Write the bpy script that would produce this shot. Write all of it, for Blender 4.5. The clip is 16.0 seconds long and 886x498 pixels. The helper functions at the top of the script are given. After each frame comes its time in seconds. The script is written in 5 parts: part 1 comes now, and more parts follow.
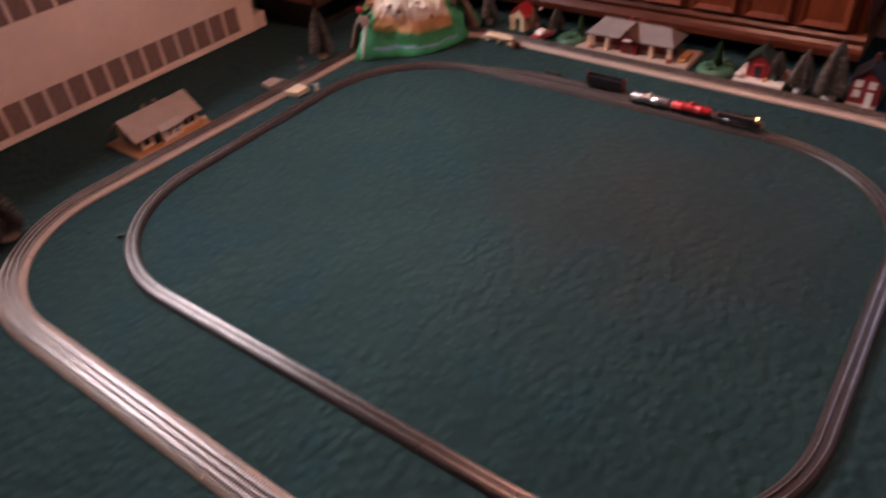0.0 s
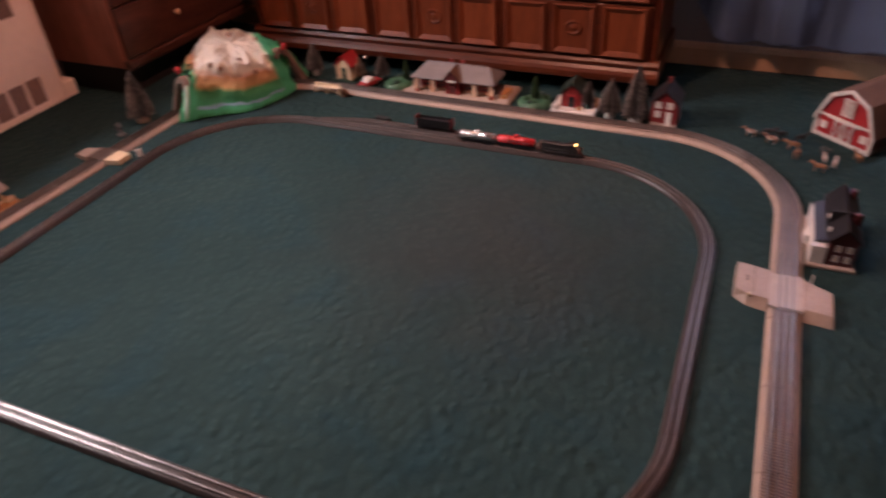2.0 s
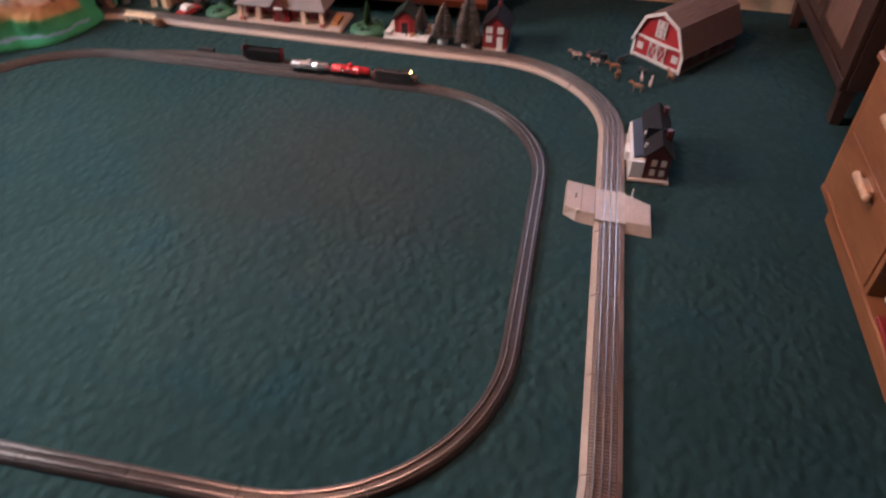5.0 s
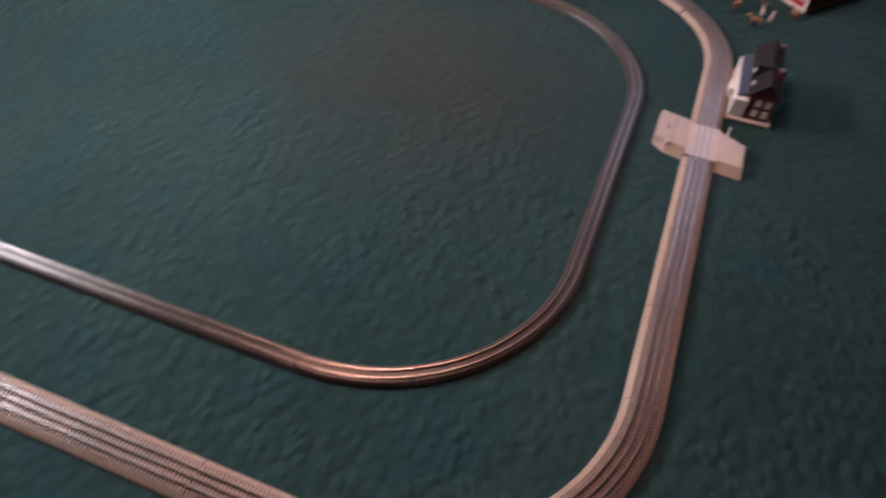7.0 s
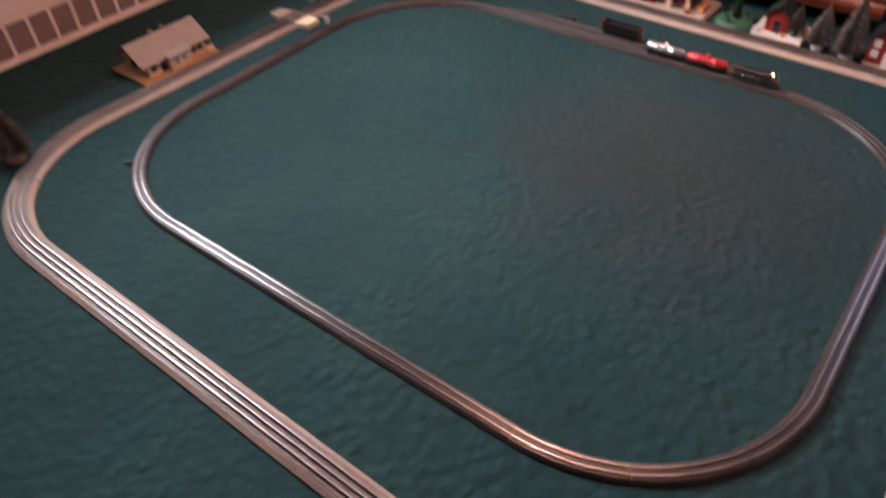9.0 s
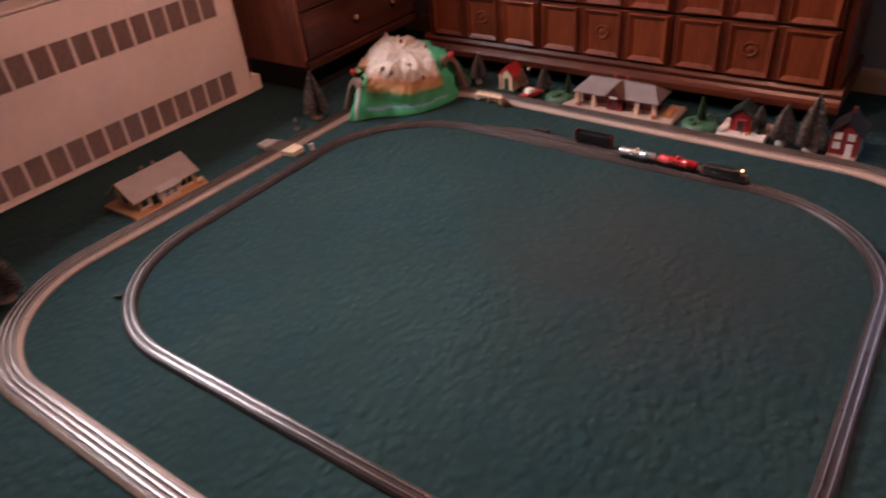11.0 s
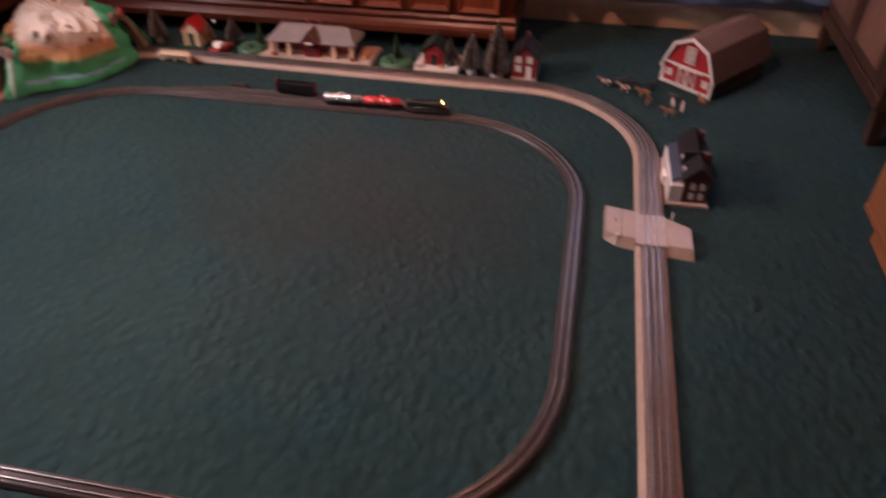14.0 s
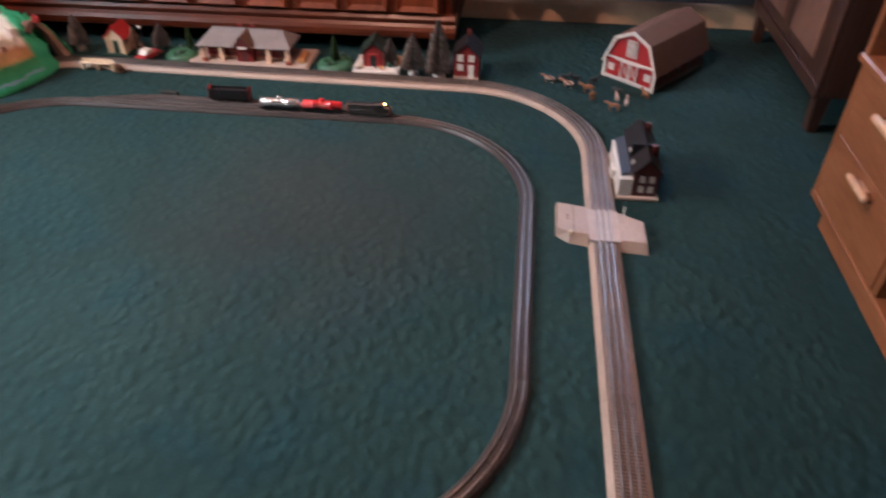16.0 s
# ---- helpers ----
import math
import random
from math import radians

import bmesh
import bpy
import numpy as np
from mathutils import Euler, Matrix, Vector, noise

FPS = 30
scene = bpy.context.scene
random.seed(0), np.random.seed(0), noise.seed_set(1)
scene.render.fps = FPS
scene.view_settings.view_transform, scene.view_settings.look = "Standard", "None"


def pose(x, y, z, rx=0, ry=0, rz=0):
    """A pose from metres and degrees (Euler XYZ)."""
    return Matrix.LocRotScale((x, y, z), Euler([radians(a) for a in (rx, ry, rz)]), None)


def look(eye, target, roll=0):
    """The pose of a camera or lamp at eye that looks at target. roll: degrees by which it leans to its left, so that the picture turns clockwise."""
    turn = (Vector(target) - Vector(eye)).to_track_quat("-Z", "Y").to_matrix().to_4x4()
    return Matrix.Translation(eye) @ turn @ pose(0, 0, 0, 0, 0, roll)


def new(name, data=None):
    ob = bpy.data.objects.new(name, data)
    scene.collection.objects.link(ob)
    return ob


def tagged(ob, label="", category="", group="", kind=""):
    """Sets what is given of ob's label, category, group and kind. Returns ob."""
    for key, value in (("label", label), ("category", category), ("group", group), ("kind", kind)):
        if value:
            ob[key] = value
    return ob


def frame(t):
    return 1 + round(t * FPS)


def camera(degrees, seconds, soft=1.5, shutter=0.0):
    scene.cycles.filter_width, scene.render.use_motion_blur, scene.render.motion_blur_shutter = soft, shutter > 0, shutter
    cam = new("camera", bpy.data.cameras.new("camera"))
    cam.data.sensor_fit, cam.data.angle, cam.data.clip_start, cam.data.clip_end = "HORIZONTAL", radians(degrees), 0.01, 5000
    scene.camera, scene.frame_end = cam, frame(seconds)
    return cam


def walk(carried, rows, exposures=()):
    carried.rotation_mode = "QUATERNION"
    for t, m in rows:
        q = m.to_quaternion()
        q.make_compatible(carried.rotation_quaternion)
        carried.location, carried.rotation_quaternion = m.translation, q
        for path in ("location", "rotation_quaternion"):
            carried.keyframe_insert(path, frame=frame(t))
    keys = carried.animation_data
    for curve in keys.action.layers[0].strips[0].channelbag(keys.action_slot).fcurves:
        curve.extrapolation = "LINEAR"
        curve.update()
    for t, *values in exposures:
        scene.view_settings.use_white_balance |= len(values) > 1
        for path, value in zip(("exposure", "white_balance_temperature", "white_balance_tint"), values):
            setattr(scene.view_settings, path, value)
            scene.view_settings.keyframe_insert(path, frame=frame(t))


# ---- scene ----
# camera
cam = camera(64.51, 16.0, soft=2.0, shutter=1.2)
ROWS = [
    (0.0, 0.9706, -1.4269, 1.2389, 36.10, -38.81, 4.21),
    (0.5, 0.9802, -1.4075, 1.2407, 32.86, -37.62, 4.52),
    (1.0, 0.9882, -1.3921, 1.2474, 30.02, -37.40, 4.63),
    (1.5, 0.9942, -1.3812, 1.2415, 26.69, -36.38, 3.97),
    (2.0, 1.0075, -1.3902, 1.2325, 22.88, -36.05, 3.14),
    (2.5, 1.0213, -1.3866, 1.2175, 18.81, -36.33, 2.17),
    (3.0, 1.0276, -1.3786, 1.2153, 14.97, -36.75, 1.83),
    (3.5, 1.0251, -1.3769, 1.2226, 11.56, -37.67, 0.97),
    (4.0, 1.0271, -1.3669, 1.2142, 9.63, -38.87, -0.07),
    (4.2, 1.0287, -1.3645, 1.2145, 9.46, -39.29, -0.25),
    (5.25, 1.0471, -1.3730, 1.2249, 12.35, -42.73, -1.48),
    (6.3, 1.0620, -1.3847, 1.2323, 17.40, -46.69, -2.30),
    (6.5, 1.0594, -1.3862, 1.2291, 18.26, -47.36, -2.23),
    (7.0, 1.0477, -1.4011, 1.2124, 21.33, -48.77, -2.79),
    (7.5, 1.0036, -1.4029, 1.1935, 25.88, -49.93, -1.99),
    (8.0, 0.9583, -1.4192, 1.1807, 31.00, -48.57, -0.64),
    (8.5, 0.9313, -1.4308, 1.1942, 35.27, -46.23, 0.90),
    (9.0, 0.9515, -1.4543, 1.2459, 37.60, -43.36, 1.94),
    (9.2, 0.9603, -1.4617, 1.2580, 38.14, -42.10, 2.49),
    (9.7, 0.9672, -1.4634, 1.2637, 38.58, -39.48, 3.39),
    (10.25, 0.9737, -1.4581, 1.2630, 37.76, -36.78, 4.22),
    (10.8, 0.9775, -1.4496, 1.2585, 35.86, -34.86, 4.59),
    (11.3, 0.9774, -1.4428, 1.2543, 33.42, -34.35, 4.27),
    (11.5, 0.9746, -1.4363, 1.2501, 32.07, -34.47, 3.82),
    (12.0, 0.9731, -1.4220, 1.2390, 27.51, -34.99, 3.19),
    (12.5, 0.9684, -1.4077, 1.2366, 23.49, -35.63, 2.77),
    (13.0, 0.9589, -1.4065, 1.2246, 18.94, -36.41, 1.64),
    (13.5, 0.9631, -1.3982, 1.2190, 14.76, -37.01, 0.70),
    (14.0, 0.9724, -1.3886, 1.2066, 11.45, -39.06, 0.40),
    (14.5, 0.9749, -1.3596, 1.1845, 7.84, -40.28, -0.49),
    (15.0, 0.9701, -1.3280, 1.1657, 5.24, -40.91, -0.49),
    (15.5, 0.9766, -1.3307, 1.1533, 4.72, -39.86, -0.42),
    (16.0, 0.9615, -1.3346, 1.1539, 6.53, -38.53, -0.13),
]
EXPOSURES = [(0.0, -0.29, 7230, 28.5), (2.0, -0.24, 7680, 32.5), (3.0, -0.21, 7530, 34.5), (3.6, -0.24, 7530, 33.5), (4.0, 0.15, 6680, 16.5), (6.5, 0.1, 6780, 18.0), (9.0, 0.27, 6640, 16.0), (9.2, -0.2, 7150, 25.0), (11.5, -0.22, 7230, 26.5), (12.3, -0.22, 7180, 27.0), (13.0, -0.22, 7580, 33.5), (14.5, -0.31, 7680, 35.5), (15.05, -0.29, 7830, 36.5), (15.35, 0.17, 6380, 9.5), (16.0, 0.23, 6330, 8.5)]
walk(cam, [(t, pose(x, y, z, 90 + pitch, roll, yaw)) for t, x, y, z, yaw, pitch, roll in ROWS], EXPOSURES)

# ---- light ----
world = bpy.data.worlds.new("world")
scene.world = world
world.use_nodes = True
wbg = world.node_tree.nodes["Background"]
wbg.inputs[0].default_value = (0.55, 0.65, 0.9, 1)
wbg.inputs[1].default_value = 0.25


def area_lamp(name, eye, target, sx, sy, watts, colour):
    data = bpy.data.lights.new(name, "AREA")
    data.shape, data.size, data.size_y, data.energy, data.color = "RECTANGLE", sx, sy, watts, colour
    ob = new(name, data)
    ob.matrix_world = look(eye, target)
    return ob


# high daylight through the window above the heater, daylight behind the curtained window, and the warm ceiling lamp over the railway
area_lamp("window_daylight", (-3.2, -0.2, 2.75), (-1.05, -0.2, 0.6), 2.6, 1.3, 715.0, (0.86, 0.92, 1.0))
area_lamp("curtained_window_daylight", (1.42, 1.97, 1.32), (1.42, 0.0, 1.32), 0.95, 0.9, 98.0, (0.98, 0.93, 0.97))
bulb = bpy.data.lights.new("ceiling_bulb", "POINT")
bulb.shadow_soft_size, bulb.energy, bulb.color = 0.07, 100.0, (1.0, 0.55, 0.43)
bulb_ob = new("ceiling_bulb", bulb)
bulb_ob.location = (0.10, 0.30, 2.24)


# ---- materials ----
def mat(name, base, rough=0.6, metal=0.0, grain=60.0, spread=0.25, stain=4.0, stain_spread=0.2, bump=0.2, bump_scale=None, coat=0.0, space="Object", stretch=(1, 1, 1), rand=0.0, spec=0.5):
    """A surface with colour varied by fine grain and by larger stains, and fine relief."""
    m = bpy.data.materials.new(name)
    m.use_nodes = True
    nt = m.node_tree
    n, link = nt.nodes, nt.links.new
    b = n["Principled BSDF"]
    tc = n.new("ShaderNodeTexCoord")
    mp = n.new("ShaderNodeMapping")
    mp.inputs["Scale"].default_value = stretch
    link(tc.outputs["Object"], mp.inputs["Vector"])
    vec = mp.outputs["Vector"]
    if space == "World":
        geo = n.new("ShaderNodeNewGeometry")
        link(geo.outputs["Position"], mp.inputs["Vector"])
    fine = n.new("ShaderNodeTexNoise")
    fine.inputs["Scale"].default_value, fine.inputs["Detail"].default_value = grain, 5
    wide = n.new("ShaderNodeTexNoise")
    wide.inputs["Scale"].default_value, wide.inputs["Detail"].default_value = stain, 3
    link(vec, fine.inputs["Vector"])
    link(vec, wide.inputs["Vector"])
    ramp = n.new("ShaderNodeMapRange")
    ramp.inputs["From Min"].default_value, ramp.inputs["From Max"].default_value = 0.3, 0.7
    ramp.inputs["To Min"].default_value, ramp.inputs["To Max"].default_value = 1 - spread, 1 + spread
    ramp2 = n.new("ShaderNodeMapRange")
    ramp2.inputs["From Min"].default_value, ramp2.inputs["From Max"].default_value = 0.3, 0.7
    ramp2.inputs["To Min"].default_value, ramp2.inputs["To Max"].default_value = 1 - stain_spread, 1 + stain_spread
    link(fine.outputs["Fac"], ramp.inputs["Value"])
    link(wide.outputs["Fac"], ramp2.inputs["Value"])
    mul = n.new("ShaderNodeMath")
    mul.operation = "MULTIPLY"
    link(ramp.outputs[0], mul.inputs[0])
    link(ramp2.outputs[0], mul.inputs[1])
    value = mul.outputs[0]
    if rand:
        info = n.new("ShaderNodeObjectInfo")
        r3 = n.new("ShaderNodeMapRange")
        r3.inputs["To Min"].default_value, r3.inputs["To Max"].default_value = 1 - rand, 1 + rand
        link(info.outputs["Random"], r3.inputs["Value"])
        mul3 = n.new("ShaderNodeMath")
        mul3.operation = "MULTIPLY"
        link(value, mul3.inputs[0])
        link(r3.outputs[0], mul3.inputs[1])
        value = mul3.outputs[0]
    tint = n.new("ShaderNodeVectorMath")
    tint.operation = "SCALE"
    tint.inputs[0].default_value = base
    link(value, tint.inputs["Scale"])
    link(tint.outputs[0], b.inputs["Base Color"])
    b.inputs["Metallic"].default_value = metal
    rr = n.new("ShaderNodeMapRange")
    rr.inputs["To Min"].default_value, rr.inputs["To Max"].default_value = max(rough - 0.12, 0.03), min(rough + 0.12, 1)
    link(wide.outputs["Fac"], rr.inputs["Value"])
    link(rr.outputs[0], b.inputs["Roughness"])
    b.inputs["Coat Weight"].default_value = coat
    b.inputs["Specular IOR Level"].default_value = spec
    if bump:
        bn = n.new("ShaderNodeBump")
        bn.inputs["Strength"].default_value, bn.inputs["Distance"].default_value = bump, 0.002
        src = fine
        if bump_scale:
            src = n.new("ShaderNodeTexNoise")
            src.inputs["Scale"].default_value, src.inputs["Detail"].default_value = bump_scale, 4
            link(vec, src.inputs["Vector"])
        link(src.outputs["Fac"], bn.inputs["Height"])
        link(bn.outputs["Normal"], b.inputs["Normal"])
    return m


def wood(name, dark, light, scale=6.0, along=(1, 1, 12), rough=0.38, coat=0.25):
    """Wood with long grain along the short axis of the stretch."""
    m = bpy.data.materials.new(name)
    m.use_nodes = True
    nt = m.node_tree
    n, link = nt.nodes, nt.links.new
    b = n["Principled BSDF"]
    tc = n.new("ShaderNodeTexCoord")
    mp = n.new("ShaderNodeMapping")
    mp.inputs["Scale"].default_value = along
    link(tc.outputs["Object"], mp.inputs["Vector"])
    big = n.new("ShaderNodeTexNoise")
    big.inputs["Scale"].default_value, big.inputs["Detail"].default_value, big.inputs["Distortion"].default_value = scale, 8, 0.8
    fine = n.new("ShaderNodeTexNoise")
    fine.inputs["Scale"].default_value, fine.inputs["Detail"].default_value = scale * 9, 4
    link(mp.outputs["Vector"], big.inputs["Vector"])
    link(mp.outputs["Vector"], fine.inputs["Vector"])
    mixv = n.new("ShaderNodeMix")
    mixv.data_type = "FLOAT"
    mixv.inputs[0].default_value = 0.35
    link(big.outputs["Fac"], mixv.inputs[2])
    link(fine.outputs["Fac"], mixv.inputs[3])
    cr = n.new("ShaderNodeValToRGB")
    cr.color_ramp.elements[0].position, cr.color_ramp.elements[1].position = 0.32, 0.68
    cr.color_ramp.elements[0].color, cr.color_ramp.elements[1].color = (*dark, 1), (*light, 1)
    link(mixv.outputs[0], cr.inputs[0])
    link(cr.outputs[0], b.inputs["Base Color"])
    b.inputs["Roughness"].default_value, b.inputs["Coat Weight"].default_value, b.inputs["Coat Roughness"].default_value = rough, coat, 0.25
    b.inputs["Specular IOR Level"].default_value = 0.22
    bn = n.new("ShaderNodeBump")
    bn.inputs["Strength"].default_value, bn.inputs["Distance"].default_value = 0.15, 0.001
    link(fine.outputs["Fac"], bn.inputs["Height"])
    link(bn.outputs["Normal"], b.inputs["Normal"])
    return m


def carpet_material():
    """Dark green sculpted pile: hollows of a few centimetres, tufts of a few millimetres, faded patches."""
    m = bpy.data.materials.new("green_carpet")
    m.use_nodes = True
    nt = m.node_tree
    n, link = nt.nodes, nt.links.new
    b = n["Principled BSDF"]
    geo = n.new("ShaderNodeNewGeometry")

    def noise_tex(scale, detail, distortion=0.0):
        q = n.new("ShaderNodeTexNoise")
        q.inputs["Scale"].default_value, q.inputs["Detail"].default_value, q.inputs["Distortion"].default_value = scale, detail, distortion
        link(geo.outputs["Position"], q.inputs["Vector"])
        return q.outputs["Fac"]

    wear, pile = noise_tex(1.3, 3), noise_tex(260.0, 2)
    warp = n.new("ShaderNodeTexNoise")
    warp.inputs["Scale"].default_value, warp.inputs["Detail"].default_value = 16.0, 2
    link(geo.outputs["Position"], warp.inputs["Vector"])
    shift = n.new("ShaderNodeVectorMath")
    shift.operation = "MULTIPLY_ADD"
    shift.inputs[1].default_value = (0.02, 0.02, 0.0)
    link(warp.outputs["Color"], shift.inputs[0])
    link(geo.outputs["Position"], shift.inputs[2])
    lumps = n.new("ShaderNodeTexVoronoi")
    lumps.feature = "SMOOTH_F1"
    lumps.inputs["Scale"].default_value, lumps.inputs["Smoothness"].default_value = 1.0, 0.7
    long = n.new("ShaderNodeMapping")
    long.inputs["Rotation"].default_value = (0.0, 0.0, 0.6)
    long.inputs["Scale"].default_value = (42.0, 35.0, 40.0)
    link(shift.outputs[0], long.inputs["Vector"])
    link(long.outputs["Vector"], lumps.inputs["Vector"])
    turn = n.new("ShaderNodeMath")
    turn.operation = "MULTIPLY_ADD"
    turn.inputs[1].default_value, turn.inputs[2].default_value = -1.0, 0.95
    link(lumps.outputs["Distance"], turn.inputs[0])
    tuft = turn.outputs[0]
    cr = n.new("ShaderNodeValToRGB")
    cr.color_ramp.elements[0].position, cr.color_ramp.elements[1].position = 0.3, 0.7
    cr.color_ramp.elements[0].color, cr.color_ramp.elements[1].color = (*CARPET_A, 1), (*CARPET_B, 1)
    link(wear, cr.inputs[0])

    def ranged(src, lo, hi):
        q = n.new("ShaderNodeMapRange")
        q.inputs["From Min"].default_value, q.inputs["From Max"].default_value = 0.28, 0.72
        q.inputs["To Min"].default_value, q.inputs["To Max"].default_value = lo, hi
        link(src, q.inputs["Value"])
        return q.outputs[0]

    # a browner area with a ragged edge inside the inner loop
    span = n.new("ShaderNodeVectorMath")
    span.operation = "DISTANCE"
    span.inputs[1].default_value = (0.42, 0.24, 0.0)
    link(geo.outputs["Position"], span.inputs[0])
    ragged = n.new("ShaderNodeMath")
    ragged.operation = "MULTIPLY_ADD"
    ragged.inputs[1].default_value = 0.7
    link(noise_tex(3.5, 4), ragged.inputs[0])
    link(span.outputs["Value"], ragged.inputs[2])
    brown_area = n.new("ShaderNodeMapRange")
    brown_area.interpolation_type = "SMOOTHSTEP"
    brown_area.inputs["From Min"].default_value, brown_area.inputs["From Max"].default_value = 0.35, 1.15
    brown_area.inputs["To Min"].default_value, brown_area.inputs["To Max"].default_value = 0.48, 0.0
    link(ragged.outputs[0], brown_area.inputs["Value"])
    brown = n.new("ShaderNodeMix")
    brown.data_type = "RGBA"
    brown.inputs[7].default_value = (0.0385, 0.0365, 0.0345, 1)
    drift = n.new("ShaderNodeMix")
    drift.data_type = "RGBA"
    drift.inputs[7].default_value = (0.0105, 0.0395, 0.0480, 1)
    blue = n.new("ShaderNodeMapRange")
    blue.inputs["From Min"].default_value, blue.inputs["From Max"].default_value = 0.50, 0.72
    blue.inputs["To Max"].default_value = 0.75
    link(noise_tex(4.5, 5, 0.6), blue.inputs["Value"])
    link(blue.outputs[0], drift.inputs[0])
    link(cr.outputs[0], drift.inputs[6])
    link(brown_area.outputs[0], brown.inputs[0])
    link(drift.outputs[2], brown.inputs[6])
    # hollows between the lumps tinted darker, their shade put into the colour
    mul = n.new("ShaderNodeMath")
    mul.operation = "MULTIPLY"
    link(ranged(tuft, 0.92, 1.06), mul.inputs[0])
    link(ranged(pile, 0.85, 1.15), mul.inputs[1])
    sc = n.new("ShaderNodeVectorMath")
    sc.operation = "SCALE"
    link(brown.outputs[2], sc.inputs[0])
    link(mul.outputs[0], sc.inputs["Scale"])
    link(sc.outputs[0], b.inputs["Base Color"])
    b.inputs["Roughness"].default_value = 0.95
    b.inputs["Specular IOR Level"].default_value = 0.15
    b1 = n.new("ShaderNodeBump")
    b1.inputs["Distance"].default_value = 0.012
    link(ranged(noise_tex(2.6, 4, 0.5), 0.30, 0.78), b1.inputs["Strength"])  # trodden flat in places
    link(tuft, b1.inputs["Height"])
    b2 = n.new("ShaderNodeBump")
    b2.inputs["Strength"].default_value, b2.inputs["Distance"].default_value = 0.25, 0.002
    link(pile, b2.inputs["Height"])
    link(b1.outputs["Normal"], b2.inputs["Normal"])
    link(b2.outputs["Normal"], b.inputs["Normal"])
    return m


CARPET_A, CARPET_B = (0.0112, 0.0325, 0.0330), (0.0190, 0.0470, 0.0470)
CARPET = carpet_material()
WALL = mat("painted_wall", (0.31, 0.305, 0.31), 0.85, grain=40, spread=0.04, stain=1.5, stain_spread=0.08, bump=0.25, bump_scale=160, space="World")
CEIL = mat("ceiling_paint", (0.34, 0.32, 0.30), 0.9, grain=60, spread=0.03, stain=1.0, stain_spread=0.05, bump=0.3, bump_scale=120, space="World")
TAN_PAINT = mat("tan_baseboard_paint", (0.60, 0.40, 0.26), 0.5, grain=30, spread=0.06, stain=5, stain_spread=0.12, bump=0.1)
HEATER = mat("heater_enamel", (0.78, 0.625, 0.535), 0.42, grain=30, spread=0.03, stain=3, stain_spread=0.07, bump=0.06)
# slats and backing darker than the enamel: shade of the openings as colour
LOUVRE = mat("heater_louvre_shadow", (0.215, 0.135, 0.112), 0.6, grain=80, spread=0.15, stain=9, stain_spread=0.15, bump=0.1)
DRESSER = wood("dresser_wood", (0.072, 0.0145, 0.0055), (0.205, 0.046, 0.0155), 5.0, (2.2, 2.2, 0.35), 0.46, 0.10)
DRESSER_DARK = wood("dresser_frame_wood", (0.046, 0.0095, 0.0042), (0.120, 0.027, 0.0105), 5.0, (0.35, 2.2, 2.2), 0.36, 0.14)
# carcass wood brightened to put the light on the chest's side into its colour
CHEST_SIDE_LIT = wood("chest_side_lit_wood", (0.16, 0.054, 0.034), (0.31, 0.110, 0.070), 5.0, (2.2, 2.2, 0.4), 0.5, 0.05)
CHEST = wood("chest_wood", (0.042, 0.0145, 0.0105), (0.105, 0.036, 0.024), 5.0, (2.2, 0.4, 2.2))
OAK = wood("cabinet_wood", (0.16, 0.056, 0.024), (0.28, 0.110, 0.048), 5.0, (2.0, 0.35, 2.0), 0.4, 0.2)
DARKWOOD = wood("sideboard_wood", (0.027, 0.0135, 0.0105), (0.068, 0.033, 0.025), 5.0, (2.2, 2.2, 0.4))
PANELWOOD = wood("sideboard_panel_wood", (0.090, 0.046, 0.033), (0.20, 0.102, 0.072), 7.0, (2.0, 2.0, 0.5))
# own black of the switch machines, and under-furniture shade put into the colour
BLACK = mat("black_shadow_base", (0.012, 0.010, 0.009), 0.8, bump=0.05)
KNOB = mat("pale_wood_knob", (0.55, 0.33, 0.20), 0.35, grain=60, spread=0.12, stain=20, bump=0.1, coat=0.3)
BRASS = mat("aged_brass", (0.45, 0.30, 0.14), 0.35, 0.9, grain=80, spread=0.15, bump=0.05)
CURTAIN = mat("blue_curtain_cloth", (0.20, 0.28, 0.40), 0.9, grain=350, spread=0.12, stain=3, stain_spread=0.18, bump=0.25, bump_scale=500)
cn = CURTAIN.node_tree.nodes
thin = cn.new("ShaderNodeBsdfTranslucent")
thin.inputs["Color"].default_value = (0.52, 0.65, 0.82, 1)
both = cn.new("ShaderNodeMixShader")
both.inputs[0].default_value = 0.6
CURTAIN.node_tree.links.new(cn["Principled BSDF"].outputs[0], both.inputs[1])
CURTAIN.node_tree.links.new(thin.outputs[0], both.inputs[2])
CURTAIN.node_tree.links.new(both.outputs[0], cn["Material Output"].inputs["Surface"])
TAN_BED = mat("tan_roadbed_plastic", (0.34, 0.250, 0.202), 0.46, grain=90, spread=0.08, stain=7, stain_spread=0.12, bump=0.12, bump_scale=700, rand=0.05)
TAN_TOP = mat("brown_gap_plastic", (0.125, 0.085, 0.070), 0.34, grain=500, spread=0.22, stain=8, stain_spread=0.14, bump=0.06, bump_scale=600, rand=0.05, spec=0.42)
TIE = mat("tan_tie_plastic", (0.300, 0.222, 0.187), 0.42, grain=200, spread=0.15, bump=0.06, rand=0.10, spec=0.20)
RAIL = mat("nickel_rail", (0.29, 0.255, 0.24), 0.37, 1.0, grain=120, spread=0.08, stain=14, stain_spread=0.15, bump=0.008, space="World")
RAIL_C = mat("darkened_centre_rail", (0.27, 0.24, 0.225), 0.37, 1.0, grain=120, spread=0.1, stain=14, stain_spread=0.2, bump=0.008, space="World")
